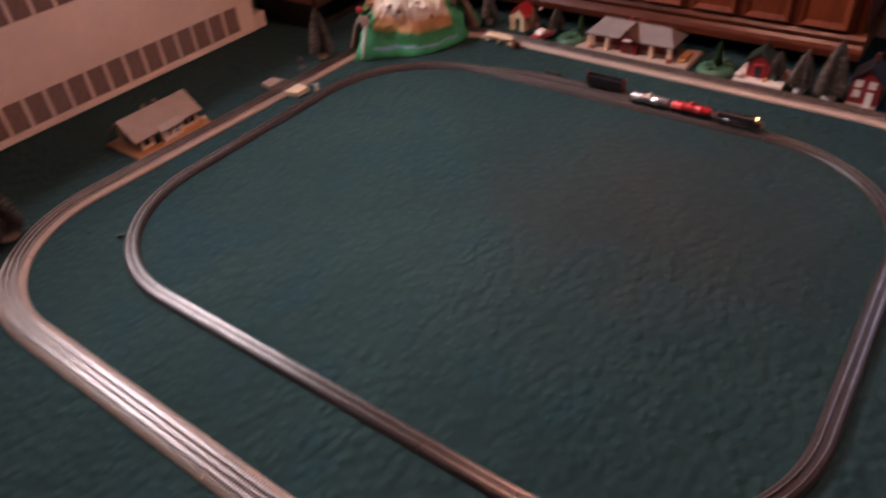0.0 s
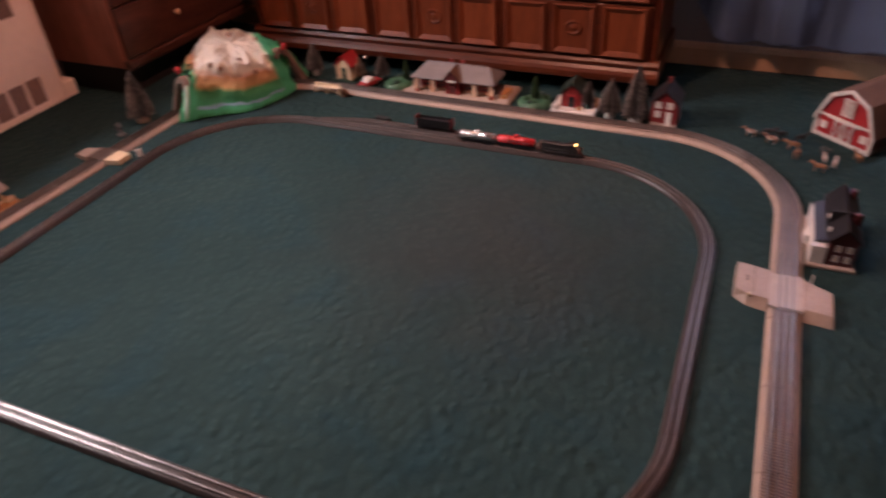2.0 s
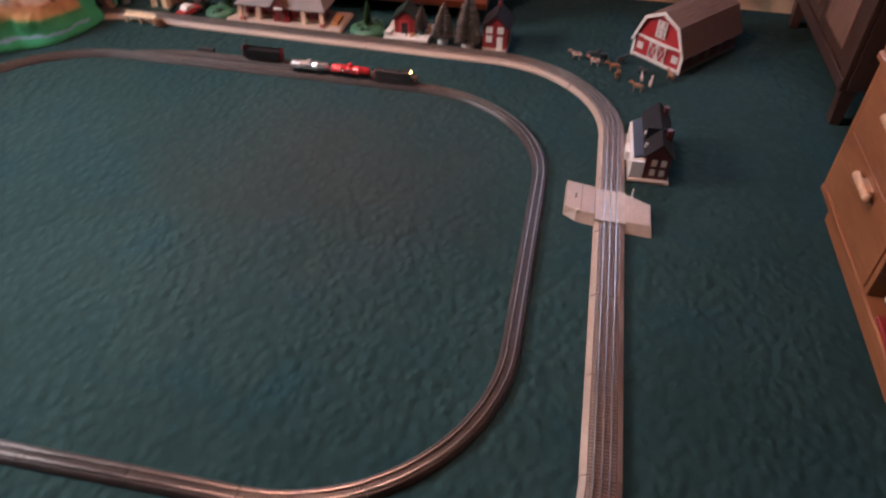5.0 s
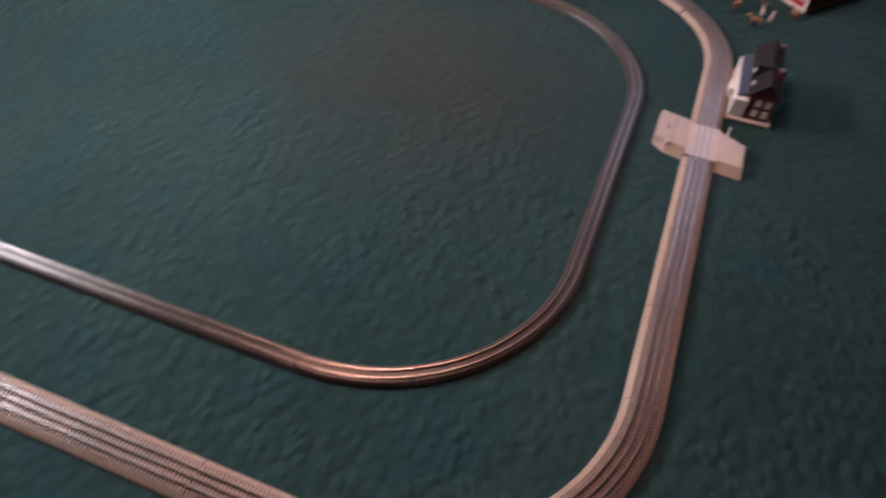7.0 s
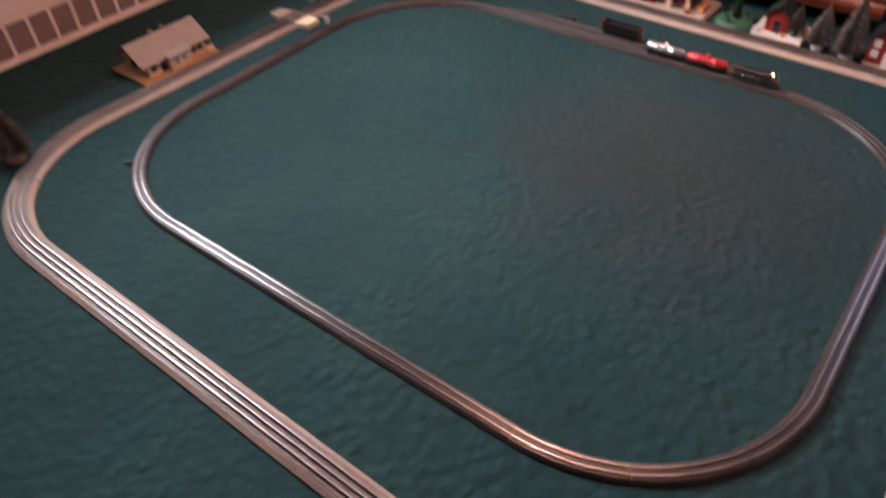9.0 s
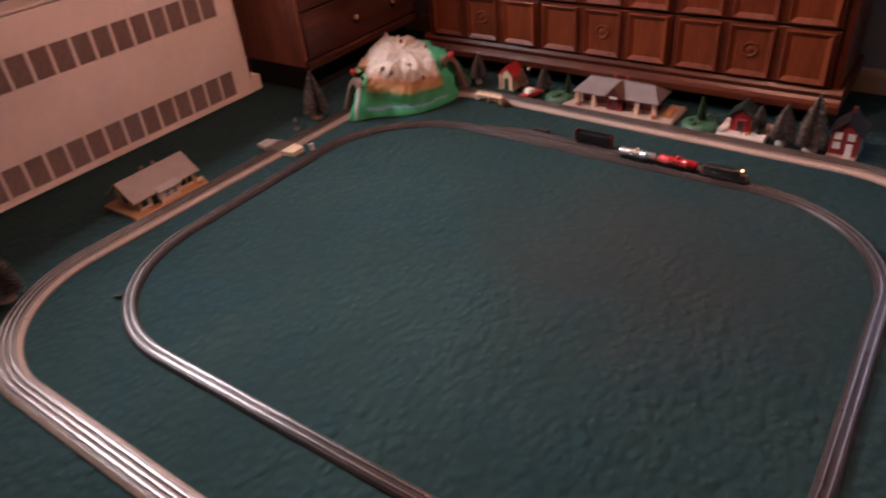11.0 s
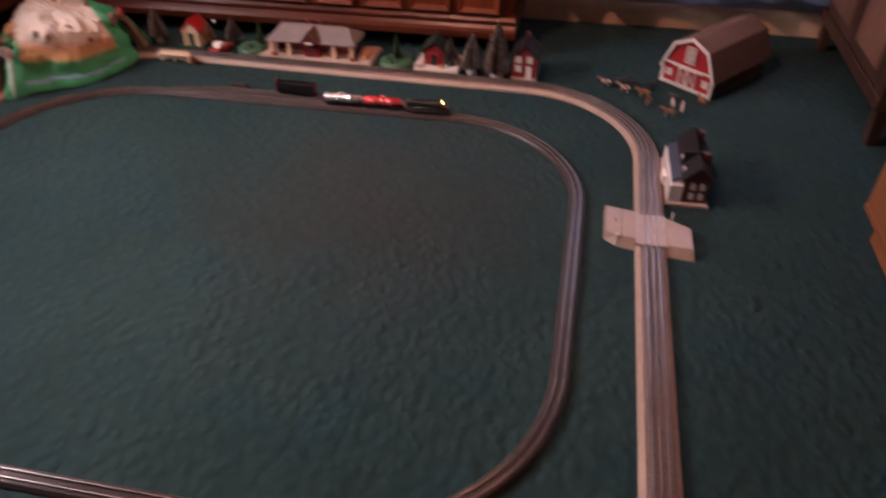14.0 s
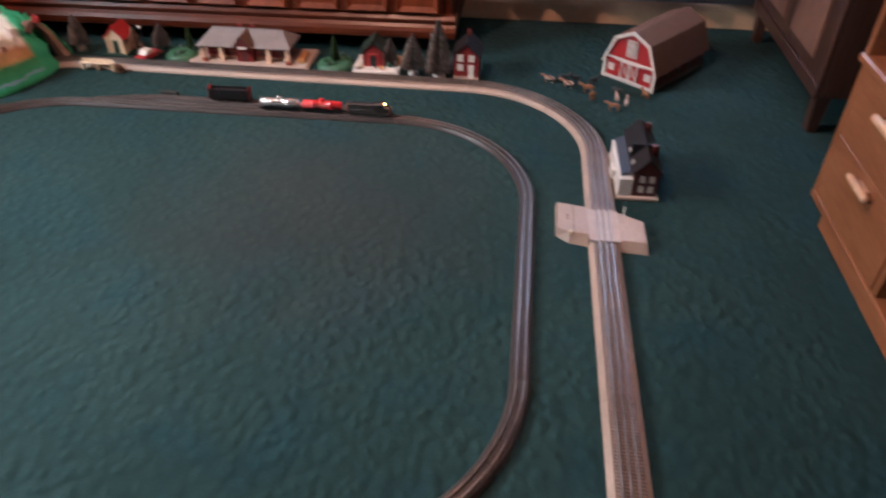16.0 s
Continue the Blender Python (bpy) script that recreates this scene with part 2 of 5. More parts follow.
# darker metal for rail sides, standing in for their shade
RAIL_SIDE = mat("shaded_rail_side", (0.13, 0.108, 0.100), 0.5, 0.6, grain=160, spread=0.15, stain=14, stain_spread=0.2, bump=0.03, space="World")
GREY_BED = mat("grey_roadbed_plastic", (0.050, 0.039, 0.037), 0.36, grain=500, spread=0.2, stain=9, stain_spread=0.15, bump=0.05, bump_scale=700, rand=0.06, spec=0.20)
HO_TIE = mat("grey_brown_tie_plastic", (0.068, 0.050, 0.046), 0.34, grain=300, spread=0.2, bump=0.05, spec=0.25)
HO_RAIL = mat("steel_rail", (0.33, 0.295, 0.28), 0.34, 1.0, grain=120, spread=0.1, stain=12, stain_spread=0.15, bump=0.008, space="World")


def plastic(name, base, rough=0.35, spread=0.08):
    return mat(name, base, rough, grain=150, spread=spread, stain=25, stain_spread=0.1, bump=0.08)


P_RED = plastic("red_plastic", (0.35, 0.025, 0.028))
P_DRED = plastic("dark_red_plastic", (0.20, 0.018, 0.018))
P_MAROON = plastic("maroon_plastic", (0.105, 0.022, 0.022), 0.45)
P_WHITE = plastic("white_plastic", (0.64, 0.60, 0.56))
P_CREAM = plastic("cream_plastic", (0.68, 0.53, 0.36))
P_PINKCREAM = plastic("warm_cream_plastic", (0.66, 0.44, 0.31))
P_GREY = plastic("grey_roof_plastic", (0.185, 0.165, 0.163), 0.5)
P_TANROOF = plastic("tan_grey_roof_plastic", (0.245, 0.160, 0.122), 0.7)
P_PLAT = plastic("tan_platform_plastic", (0.40, 0.31, 0.26), 0.5)
P_ORANGE = plastic("orange_tan_base_plastic", (0.46, 0.22, 0.085), 0.5)
P_BROWN = plastic("brown_roof_plastic", (0.135, 0.069, 0.045), 0.8)
P_GREEN = plastic("green_plastic", (0.035, 0.115, 0.062), 0.5)
P_DGREEN = plastic("dark_green_plastic", (0.014, 0.042, 0.027), 0.5)
P_DARKROOF = plastic("dark_green_roof_plastic", (0.007, 0.019, 0.013), 0.6)
P_BLUEGREY = plastic("slate_blue_roof_plastic", (0.028, 0.036, 0.056), 0.55)
P_CHAR = plastic("charcoal_roof_plastic", (0.009, 0.008, 0.010), 0.5)
P_BLACK = plastic("black_plastic", (0.010, 0.010, 0.011), 0.4)
P_GLASS = plastic("dark_window_plastic", (0.03, 0.028, 0.03), 0.2)
P_SILVER = mat("silver_tank_finish", (0.78, 0.76, 0.75), 0.22, 0.85, grain=60, spread=0.05, stain=30, stain_spread=0.08, bump=0.02)
P_TANKRED = mat("glossy_red_tank", (0.55, 0.022, 0.028), 0.25, 0.0, grain=60, spread=0.04, stain=30, stain_spread=0.06, bump=0.02, coat=0.4)
P_OXIDE = plastic("oxide_red_plastic", (0.26, 0.06, 0.035), 0.5)
COW_BROWN = plastic("brown_figure_plastic", (0.30, 0.13, 0.065), 0.55)
COW_PALE = plastic("pale_figure_plastic", (0.62, 0.46, 0.40), 0.55)
COW_PATCHED = bpy.data.materials.new("patched_figure_plastic")
COW_PATCHED.use_nodes = True
pn, plink = COW_PATCHED.node_tree.nodes, COW_PATCHED.node_tree.links.new
spots, edge, where = pn.new("ShaderNodeTexNoise"), pn.new("ShaderNodeValToRGB"), pn.new("ShaderNodeTexCoord")
spots.inputs["Scale"].default_value = 55.0
edge.color_ramp.elements[0].position, edge.color_ramp.elements[0].color = 0.43, (0.24, 0.10, 0.055, 1)
edge.color_ramp.elements[1].position, edge.color_ramp.elements[1].color = 0.48, (0.62, 0.50, 0.44, 1)
plink(where.outputs["Object"], spots.inputs["Vector"])
plink(spots.outputs["Fac"], edge.inputs[0])
plink(edge.outputs[0], pn["Principled BSDF"].inputs["Base Color"])
pn["Principled BSDF"].inputs["Roughness"].default_value = 0.55
COW_DARK = plastic("black_figure_plastic", (0.02, 0.02, 0.02), 0.55)
FROST = mat("frosted_bristle", (0.150, 0.138, 0.128), 0.9, grain=300, spread=0.4, stain=30, stain_spread=0.3, bump=0)
FROST_PALE = mat("snowy_bristle", (0.55, 0.51, 0.47), 0.9, grain=300, spread=0.35, stain=30, stain_spread=0.25, bump=0)
BRISTLE_GREEN = mat("green_bristle", (0.045, 0.115, 0.050), 0.9, grain=300, spread=0.4, stain=30, stain_spread=0.3, bump=0)
BRUSH_BROWN = mat("dried_brush", (0.25, 0.14, 0.085), 0.9, grain=300, spread=0.35, stain=30, bump=0)
ROCK_BROWN = mat("brown_rock_paint", (0.30, 0.165, 0.110), 0.8, grain=80, spread=0.2, stain=20, stain_spread=0.25, bump=0.3)
TUNNEL_BROWN = mat("brown_tunnel_wall", (0.17, 0.115, 0.090), 0.8, grain=60, spread=0.2, stain=12, stain_spread=0.25, bump=0.3)
TUNNEL_RIM = mat("pale_foam_edge", (0.46, 0.56, 0.47), 0.8, grain=60, spread=0.15, stain=12, stain_spread=0.2, bump=0.3)
BULB = bpy.data.materials.new("headlight_glow")
BULB.use_nodes = True
BULB.node_tree.nodes["Principled BSDF"].inputs["Emission Color"].default_value = (1.0, 0.55, 0.16, 1)
BULB.node_tree.nodes["Principled BSDF"].inputs["Emission Strength"].default_value = 22.0


def mountain_material():
    """Painted moulded foam by height: green foot, tan belt, chalky top, a pale blue stream along the foot."""
    m = bpy.data.materials.new("painted_foam_mountain")
    m.use_nodes = True
    nt = m.node_tree
    n, link = nt.nodes, nt.links.new
    b = n["Principled BSDF"]
    tc = n.new("ShaderNodeTexCoord")
    sep = n.new("ShaderNodeSeparateXYZ")
    link(tc.outputs["Object"], sep.inputs[0])
    no = n.new("ShaderNodeTexNoise")
    no.inputs["Scale"].default_value, no.inputs["Detail"].default_value = 22, 4
    link(tc.outputs["Object"], no.inputs["Vector"])
    ad = n.new("ShaderNodeMath")
    ad.operation = "MULTIPLY_ADD"
    ad.inputs[1].default_value, ad.inputs[2].default_value = 0.036, -0.018
    link(no.outputs["Fac"], ad.inputs[0])
    h = n.new("ShaderNodeMath")
    h.operation = "ADD"
    link(sep.outputs["Z"], h.inputs[0])
    link(ad.outputs[0], h.inputs[1])
    mr = n.new("ShaderNodeMapRange")
    mr.inputs["From Max"].default_value = 0.27
    # the belts dip towards the far mouth
    along = n.new("ShaderNodeVectorMath")
    along.operation = "DOT_PRODUCT"
    along.inputs[1].default_value = (0.66, 0.75, 0.0)
    link(tc.outputs["Object"], along.inputs[0])
    tilt = n.new("ShaderNodeMath")
    tilt.operation = "MULTIPLY_ADD"
    tilt.inputs[1].default_value, tilt.inputs[2].default_value = 1.1, 1.0
    link(along.outputs["Value"], tilt.inputs[0])
    dip = n.new("ShaderNodeMath")
    dip.operation = "MULTIPLY"
    link(h.outputs[0], dip.inputs[0])
    link(tilt.outputs[0], dip.inputs[1])
    link(dip.outputs[0], mr.inputs["Value"])
    cr = n.new("ShaderNodeValToRGB")
    e = cr.color_ramp.elements
    e[0].position, e[0].color = 0.0, (0.05, 0.42, 0.17, 1)
    e[1].position, e[1].color = 1.0, (0.95, 0.91, 0.84, 1)
    for p, c in ((0.075, (0.07, 0.62, 0.31)), (0.10, (0.09, 0.58, 0.33)), (0.115, (0.36, 0.62, 0.80)), (0.135, (0.34, 0.60, 0.76)), (0.155, (0.07, 0.52, 0.26)), (0.31, (0.07, 0.38, 0.16)), (0.365, (0.72, 0.47, 0.20)),
                 (0.50, (0.70, 0.38, 0.21)), (0.585, (0.94, 0.86, 0.76))):
        q = e.new(p)
        q.color = (*c, 1)
    link(mr.outputs[0], cr.inputs[0])
    off = n.new("ShaderNodeMath")
    off.operation = "ADD"
    off.inputs[1].default_value = 0.002
    link(along.outputs["Value"], off.inputs[0])
    far = n.new("ShaderNodeMath")
    far.operation = "ABSOLUTE"
    link(off.outputs[0], far.inputs[0])
    wob = n.new("ShaderNodeMath")
    wob.operation = "MULTIPLY_ADD"
    wob.inputs[1].default_value = 0.8
    link(ad.outputs[0], wob.inputs[0])
    link(far.outputs[0], wob.inputs[2])
    ends = n.new("ShaderNodeMapRange")
    ends.inputs["From Min"].default_value, ends.inputs["From Max"].default_value = 0.188, 0.204
    lean = n.new("ShaderNodeMath")
    lean.operation = "MULTIPLY_ADD"
    lean.inputs[1].default_value = 0.22
    link(sep.outputs["Z"], lean.inputs[0])
    link(wob.outputs[0], lean.inputs[2])
    link(lean.outputs[0], ends.inputs["Value"])
    mixc = n.new("ShaderNodeMix")
    mixc.data_type = "RGBA"
    link(ends.outputs[0], mixc.inputs[0])
    link(cr.outputs[0], mixc.inputs[6])
    mixc.inputs[7].default_value = (0.07, 0.56, 0.29, 1)
    link(mixc.outputs[2], b.inputs["Base Color"])
    b.inputs["Roughness"].default_value = 0.75
    n2 = n.new("ShaderNodeTexNoise")
    n2.inputs["Scale"].default_value, n2.inputs["Detail"].default_value = 90, 5
    link(tc.outputs["Object"], n2.inputs["Vector"])
    bn = n.new("ShaderNodeBump")
    bn.inputs["Strength"].default_value, bn.inputs["Distance"].default_value = 0.5, 0.006
    link(n2.outputs["Fac"], bn.inputs["Height"])
    link(bn.outputs["Normal"], b.inputs["Normal"])
    return m


MOUNTAIN = mountain_material()


# ---- building helpers ----
def part(name, bm, material, parent=None, label=""):
    """Links a bmesh as one mesh object under a thing or a part."""
    me = bpy.data.meshes.new(name)
    bm.to_mesh(me)
    bm.free()
    me.materials.append(material)
    ob = new(name, me)
    ob.parent = parent
    if label:
        ob["label"] = label
    return ob


def thing(name, label, category, x=0.0, y=0.0, z=0.0, rz=0.0, group="", kind=""):
    ob = new(name)
    ob.empty_display_size = 0.05
    ob.matrix_basis = pose(x, y, z, 0, 0, rz)
    return tagged(ob, label, category, group, kind)


def block(x0, x1, y0, y1, z0, z1, bevel=0.0, seg=1, bm=None):
    own = bmesh.new()
    bmesh.ops.create_cube(own, size=1.0)
    for v in own.verts:
        v.co = Vector(((x0 + x1) / 2 + v.co.x * (x1 - x0), (y0 + y1) / 2 + v.co.y * (y1 - y0), (z0 + z1) / 2 + v.co.z * (z1 - z0)))
    if bevel:
        bmesh.ops.bevel(own, geom=own.edges[:], offset=bevel, segments=seg, affect="EDGES", profile=0.6)
    return join(bm, own)


def join(bm, other):
    """Adds other to bm and frees it; with no bm returns other itself."""
    if bm is None:
        return other
    me = bpy.data.meshes.new("tmp")
    other.to_mesh(me)
    other.free()
    bm.from_mesh(me)
    bpy.data.meshes.remove(me)
    return bm


def prism(points, axis, a, b, bm=None, bevel=0.0):
    """A polygon in two axes drawn out along the third, from a to b. axis: 'x' points are (y, z); 'y' (x, z); 'z' (x, y)."""
    own = bmesh.new()

    def at(p, k):
        return {"x": (k, p[0], p[1]), "y": (p[0], k, p[1]), "z": (p[0], p[1], k)}[axis]

    lo = [own.verts.new(at(p, a)) for p in points]
    hi = [own.verts.new(at(p, b)) for p in points]
    own.faces.new(lo[::-1])
    own.faces.new(hi)
    k = len(points)
    for i in range(k):
        own.faces.new((lo[i], lo[(i + 1) % k], hi[(i + 1) % k], hi[i]))
    bmesh.ops.recalc_face_normals(own, faces=own.faces[:])
    if bevel:
        bmesh.ops.bevel(own, geom=own.edges[:], offset=bevel, segments=1, affect="EDGES")
    return join(bm, own)


def turned(profile, seg=20, bm=None, m=None):
    """A shape turned round z from (radius, height) pairs."""
    own = bmesh.new()
    rings = []
    for r, z in profile:
        rings.append([own.verts.new((r * math.cos(2 * math.pi * i / seg), r * math.sin(2 * math.pi * i / seg), z)) for i in range(seg)])
    for p, q in zip(rings, rings[1:]):
        for i in range(seg):
            own.faces.new((p[i], p[(i + 1) % seg], q[(i + 1) % seg], q[i]))
    own.faces.new(rings[0][::-1])
    own.faces.new(rings[-1])
    for f in own.faces:
        f.smooth = True
    if m is not None:
        own.transform(m)
    return join(bm, own)


def rod(p, q, r, seg=8, bm=None, r2=None):
    p, q = Vector(p), Vector(q)
    m = Matrix.Translation(p) @ (q - p).to_track_quat("Z", "Y").to_matrix().to_4x4()
    return turned([(r, 0.0), (r if r2 is None else r2, (q - p).length)], seg, bm, m)


def gable_roof(x0, x1, y0, y1, z0, z1, thick, axis="y", bm=None):
    """A pitched roof sheet; its ridge runs along the axis."""
    if axis == "y":
        c = (x0 + x1) / 2
        pts = [(x0, z0), (c, z1), (x1, z0), (x1, z0 + thick), (c, z1 + thick * 1.2), (x0, z0 + thick)]
        return prism(pts, "y", y0, y1, bm)
    c = (y0 + y1) / 2
    pts = [(y0, z0), (c, z1), (y1, z0), (y1, z0 + thick), (c, z1 + thick * 1.2), (y0, z0 + thick)]
    return prism(pts, "x", x0, x1, bm)


def pane_window(parent, name, x, y, z, w, h, axis, frame_mat, glass_mat, depth=0.003, label="", bars=True):
    """A small framed window standing proud of a wall; axis: the side it faces (-y, +x, -x)."""
    t = min(w, h) * 0.13
    m = {"-y": pose(x, y, z), "+x": pose(x, y, z, 0, 0, 90), "-x": pose(x, y, z, 0, 0, -90), "+y": pose(x, y, z, 0, 0, 180)}[axis]
    bm = block(-w / 2, w / 2, -depth, 0, 0, t)
    block(-w / 2, w / 2, -depth, 0, h - t, h, bm=bm)
    block(-w / 2, -w / 2 + t, -depth, 0, t, h - t, bm=bm)
    block(w / 2 - t, w / 2, -depth, 0, t, h - t, bm=bm)
    if bars:
        block(-t / 3, t / 3, -depth * 0.8, 0, t, h - t, bm=bm)
        block(-w / 2 + t, -t / 3, -depth * 0.8, 0, h / 2 - t / 3, h / 2 + t / 3, bm=bm)
        block(t / 3, w / 2 - t, -depth * 0.8, 0, h / 2 - t / 3, h / 2 + t / 3, bm=bm)
    bm.transform(m)
    win = part(name, bm, frame_mat, parent, label)
    gl = block(-w / 2 + t, w / 2 - t, -depth * 0.3, 0.0006, t, h - t)
    gl.transform(m)
    part("pane", gl, glass_mat, win)
    return win


class Loop:
    """A closed line round a four-cornered plan whose corners are arcs of one radius."""

    def __init__(self, corners, radius):
        self.bits = []
        k = len(corners)
        c = [Vector(p) for p in corners]
        ends = []
        for i in range(k):
            u, w = (c[i - 1] - c[i]).normalized(), (c[(i + 1) % k] - c[i]).normalized()
            half = math.acos(max(-1, min(1, u.dot(w)))) / 2
            d = radius / math.tan(half)
            centre = c[i] + (u + w).normalized() * radius / math.sin(half)
            ends.append((c[i] + u * d, c[i] + w * d, centre))
        for i in range(k):
            a, b, o = ends[i]
            a0 = math.atan2(a.y - o.y, a.x - o.x)
            da = math.atan2(b.y - o.y, b.x - o.x) - a0
            da = (da + math.pi) % (2 * math.pi) - math.pi
            self.bits.append(("arc", o, a0, da, abs(da) * radius, radius))
            nxt = ends[(i + 1) % k][0]
            self.bits.append(("line", b, nxt, None, (nxt - b).length, None))
        self.length = sum(bit[4] for bit in self.bits)

    def at(self, bit, s):
        """Place and direction at s metres along one bit."""
        kind = self.bits[bit]
        if kind[0] == "line":
            d = (kind[2] - kind[1]).normalized()
            return kind[1] + d * s, d
        sign = 1 if kind[3] > 0 else -1
        a = kind[2] + sign * s / kind[5]
        return kind[1] + Vector((math.cos(a), math.sin(a))) * kind[5], Vector((-math.sin(a), math.cos(a))) * sign


def sweep(way, s0, s1, steps, profile, closed=True):
    """Draws a profile of (across, up) along way(s) from s0 to s1; across is to the left of the way."""
    own = bmesh.new()
    rows = []
    for i in range(steps + 1):
        p, d = way(s0 + (s1 - s0) * i / steps)
        side = Vector((-d.y, d.x))
        rows.append([own.verts.new((p.x + side.x * a, p.y + side.y * a, z)) for a, z in profile])
    k = len(profile)
    for p, q in zip(rows, rows[1:]):
        for i in range(k if closed else k - 1):
            own.faces.new((p[i], q[i], q[(i + 1) % k], p[(i + 1) % k]))
    if closed:
        own.faces.new(rows[0])
        own.faces.new(rows[-1][::-1])
    bmesh.ops.recalc_face_normals(own, faces=own.faces[:])
    return own


# ---- the room ----
def wall_with_opening(name, axis, at, thick, a0, a1, o0, o1, z0, z1, top=2.45):
    """A wall with one opening through it. axis 'x': the wall stands at x = at and runs along y."""
    bm = bmesh.new()
    for u0, u1, w0, w1 in ((a0, o0, 0, top), (o1, a1, 0, top), (o0, o1, 0, z0), (o0, o1, z1, top)):
        if axis == "x":
            block(at, at + thick, u0, u1, w0, w1, bm=bm)
        else:
            block(u0, u1, at, at + thick, w0, w1, bm=bm)
    return tagged(part(name, bm, WALL), "plain painted wall of the room", "wall", kind="structure")


fl = bmesh.new()
bmesh.ops.create_grid(fl, x_segments=450, y_segments=510, size=0.5)
for v in fl.verts:
    x, y = -2.0 + (v.co.x + 0.5) * 4.5, -4.85 + (v.co.y + 0.5) * 6.7
    v.co = Vector((x, y, -0.003 + 0.0014 * noise.noise(Vector((x * 27, y * 27, 0.3)))))
for f in fl.faces:
    f.smooth = True
block(-2.0, 2.5, -4.85, 1.85, -0.06, -0.012, bm=fl)
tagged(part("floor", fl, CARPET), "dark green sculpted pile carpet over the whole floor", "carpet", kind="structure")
# west wall made deep so that it shades the floor along the heater
wall_with_opening("wall_west", "x", -2.29, 0.34, -4.85, 1.80, -0.85, 0.45, 1.20, 2.20)
wall_with_opening("wall_north", "y", 1.80, 0.16, -2.29, 2.52, 0.95, 1.90, 0.85, 1.80)
tagged(part("wall_east", block(2.42, 2.52, -4.85, 1.80, 0, 2.45), WALL), "plain painted wall of the room", "wall", kind="structure")
tagged(part("wall_south", block(-1.95, 2.42, -4.85, -4.75, 0, 2.45), WALL), "plain painted wall of the room", "wall", kind="structure")
tagged(part("ceiling", block(-2.29, 2.52, -4.85, 1.96, 2.45, 2.53), CEIL), "plain white ceiling", "ceiling", kind="structure")
bb = prism([(1.80, 0.0), (1.782, 0.0), (1.782, 0.075), (1.787, 0.092), (1.793, 0.100), (1.80, 0.100)], "x", -1.95, 2.42)
tagged(part("baseboard", bb, TAN_PAINT), "tan painted baseboard along the end wall", "baseboard", kind="structure")


def curtain():
    """A blue drape in soft folds with an uneven hem that clears the floor."""
    bm = bmesh.new()
    nx, nz = 200, 46
    hem = [(0.79, 0.30), (0.83, 0.22), (0.87, 0.160), (1.00, 0.150), (1.15, 0.158), (1.28, 0.150), (1.36, 0.140), (1.50, 0.165), (1.60, 0.155), (1.72, 0.180), (1.85, 0.175), (2.02, 0.20)]
    rows = []
    for i in range(nx + 1):
        x = 0.79 + 1.23 * i / nx
        lo = np.interp(x, [h[0] for h in hem], [h[1] for h in hem])
        col = []
        for j in range(nz + 1):
            u = j / nz
            z = lo + (2.16 - lo) * u ** 1.4
            fold = 0.024 * math.sin(x * 25 + 1.3 * math.sin(x * 7)) + 0.006 * math.sin(x * 61 + 0.8)
            sway = 0.020 * noise.noise(Vector((x * 5, z * 2.5, 1.7)))
            col.append(bm.verts.new((x, 1.685 + fold * (0.55 + 0.6 * (1 - u)) + sway, z)))
        rows.append(col)
    for a, b in zip(rows, rows[1:]):
        for j in range(nz):
            f = bm.faces.new((a[j], b[j], b[j + 1], a[j + 1]))
            f.smooth = True
    bmesh.ops.solidify(bm, geom=bm.faces[:], thickness=0.003)
    t = thing("curtain", "long blue cloth curtain hanging in folds before the window", "curtain", 0, 0, 0)
    part("drape", bm, CURTAIN, t)
    part("curtain_rod", rod((0.72, 1.685, 2.19), (2.1, 1.685, 2.19), 0.012, 12), DARKWOOD, t, "dark wooden curtain rod")
    for x in (0.80, 2.02):
        part("bracket", block(x - 0.008, x + 0.008, 1.685, 1.80, 2.18, 2.20, 0.002), DARKWOOD, t)


curtain()
# board added out of view to cut window light off the floor by the heater
stool = part("unseen_sill_board", block(-1.95, -1.90, -0.95, 0.55, 1.175, 1.20, 0.006), P_WHITE)
tagged(stool, "unseen white board below the bright window, added to shade the floor", "window sill", kind="structure")
sill = thing("window_1", "window in the end wall behind the curtain", "window", kind="structure")
wf = block(0.95, 1.90, 1.83, 1.87, 0.85, 0.90)
for b in ((0.95, 1.90, 1.75, 1.80), (0.95, 1.0, 0.90, 1.75), (1.85, 1.90, 0.90, 1.75), (1.40, 1.45, 0.90, 1.75)):
    block(b[0], b[1], 1.83, 1.87, b[2], b[3], bm=wf)
part("window_frame", wf, P_WHITE, sill)
side = thing("window_2", "white-framed window above the heater cover, full of daylight", "window", kind="structure")
sf = block(-2.24, -2.20, -0.85, 0.45, 1.20, 1.235)
for b in ((-0.85, 0.45, 2.165, 2.20), (-0.85, -0.815, 1.235, 2.165), (0.415, 0.45, 1.235, 2.165), (-0.215, -0.185, 1.235, 2.165)):
    block(-2.24, -2.20, b[0], b[1], b[2], b[3], bm=sf)
part("window_frame", sf, P_WHITE, side)


def ceiling_light():
    t = thing("ceiling_light", "small ceiling lamp with a bare warm bulb over the railway", "lamp", 0.10, 0.30, 2.45)
    part("canopy", turned([(0.010, -0.030), (0.045, -0.026), (0.058, -0.010), (0.060, 0.0)], 24), P_WHITE, t, "white round canopy")
    part("stem", rod((0, 0, -0.085), (0, 0, -0.026), 0.008, 12), BRASS, t, "thin brass stem")
    part("socket", turned([(0.016, -0.125), (0.019, -0.120), (0.019, -0.090), (0.010, -0.083)], 16), P_WHITE, t)


ceiling_light()


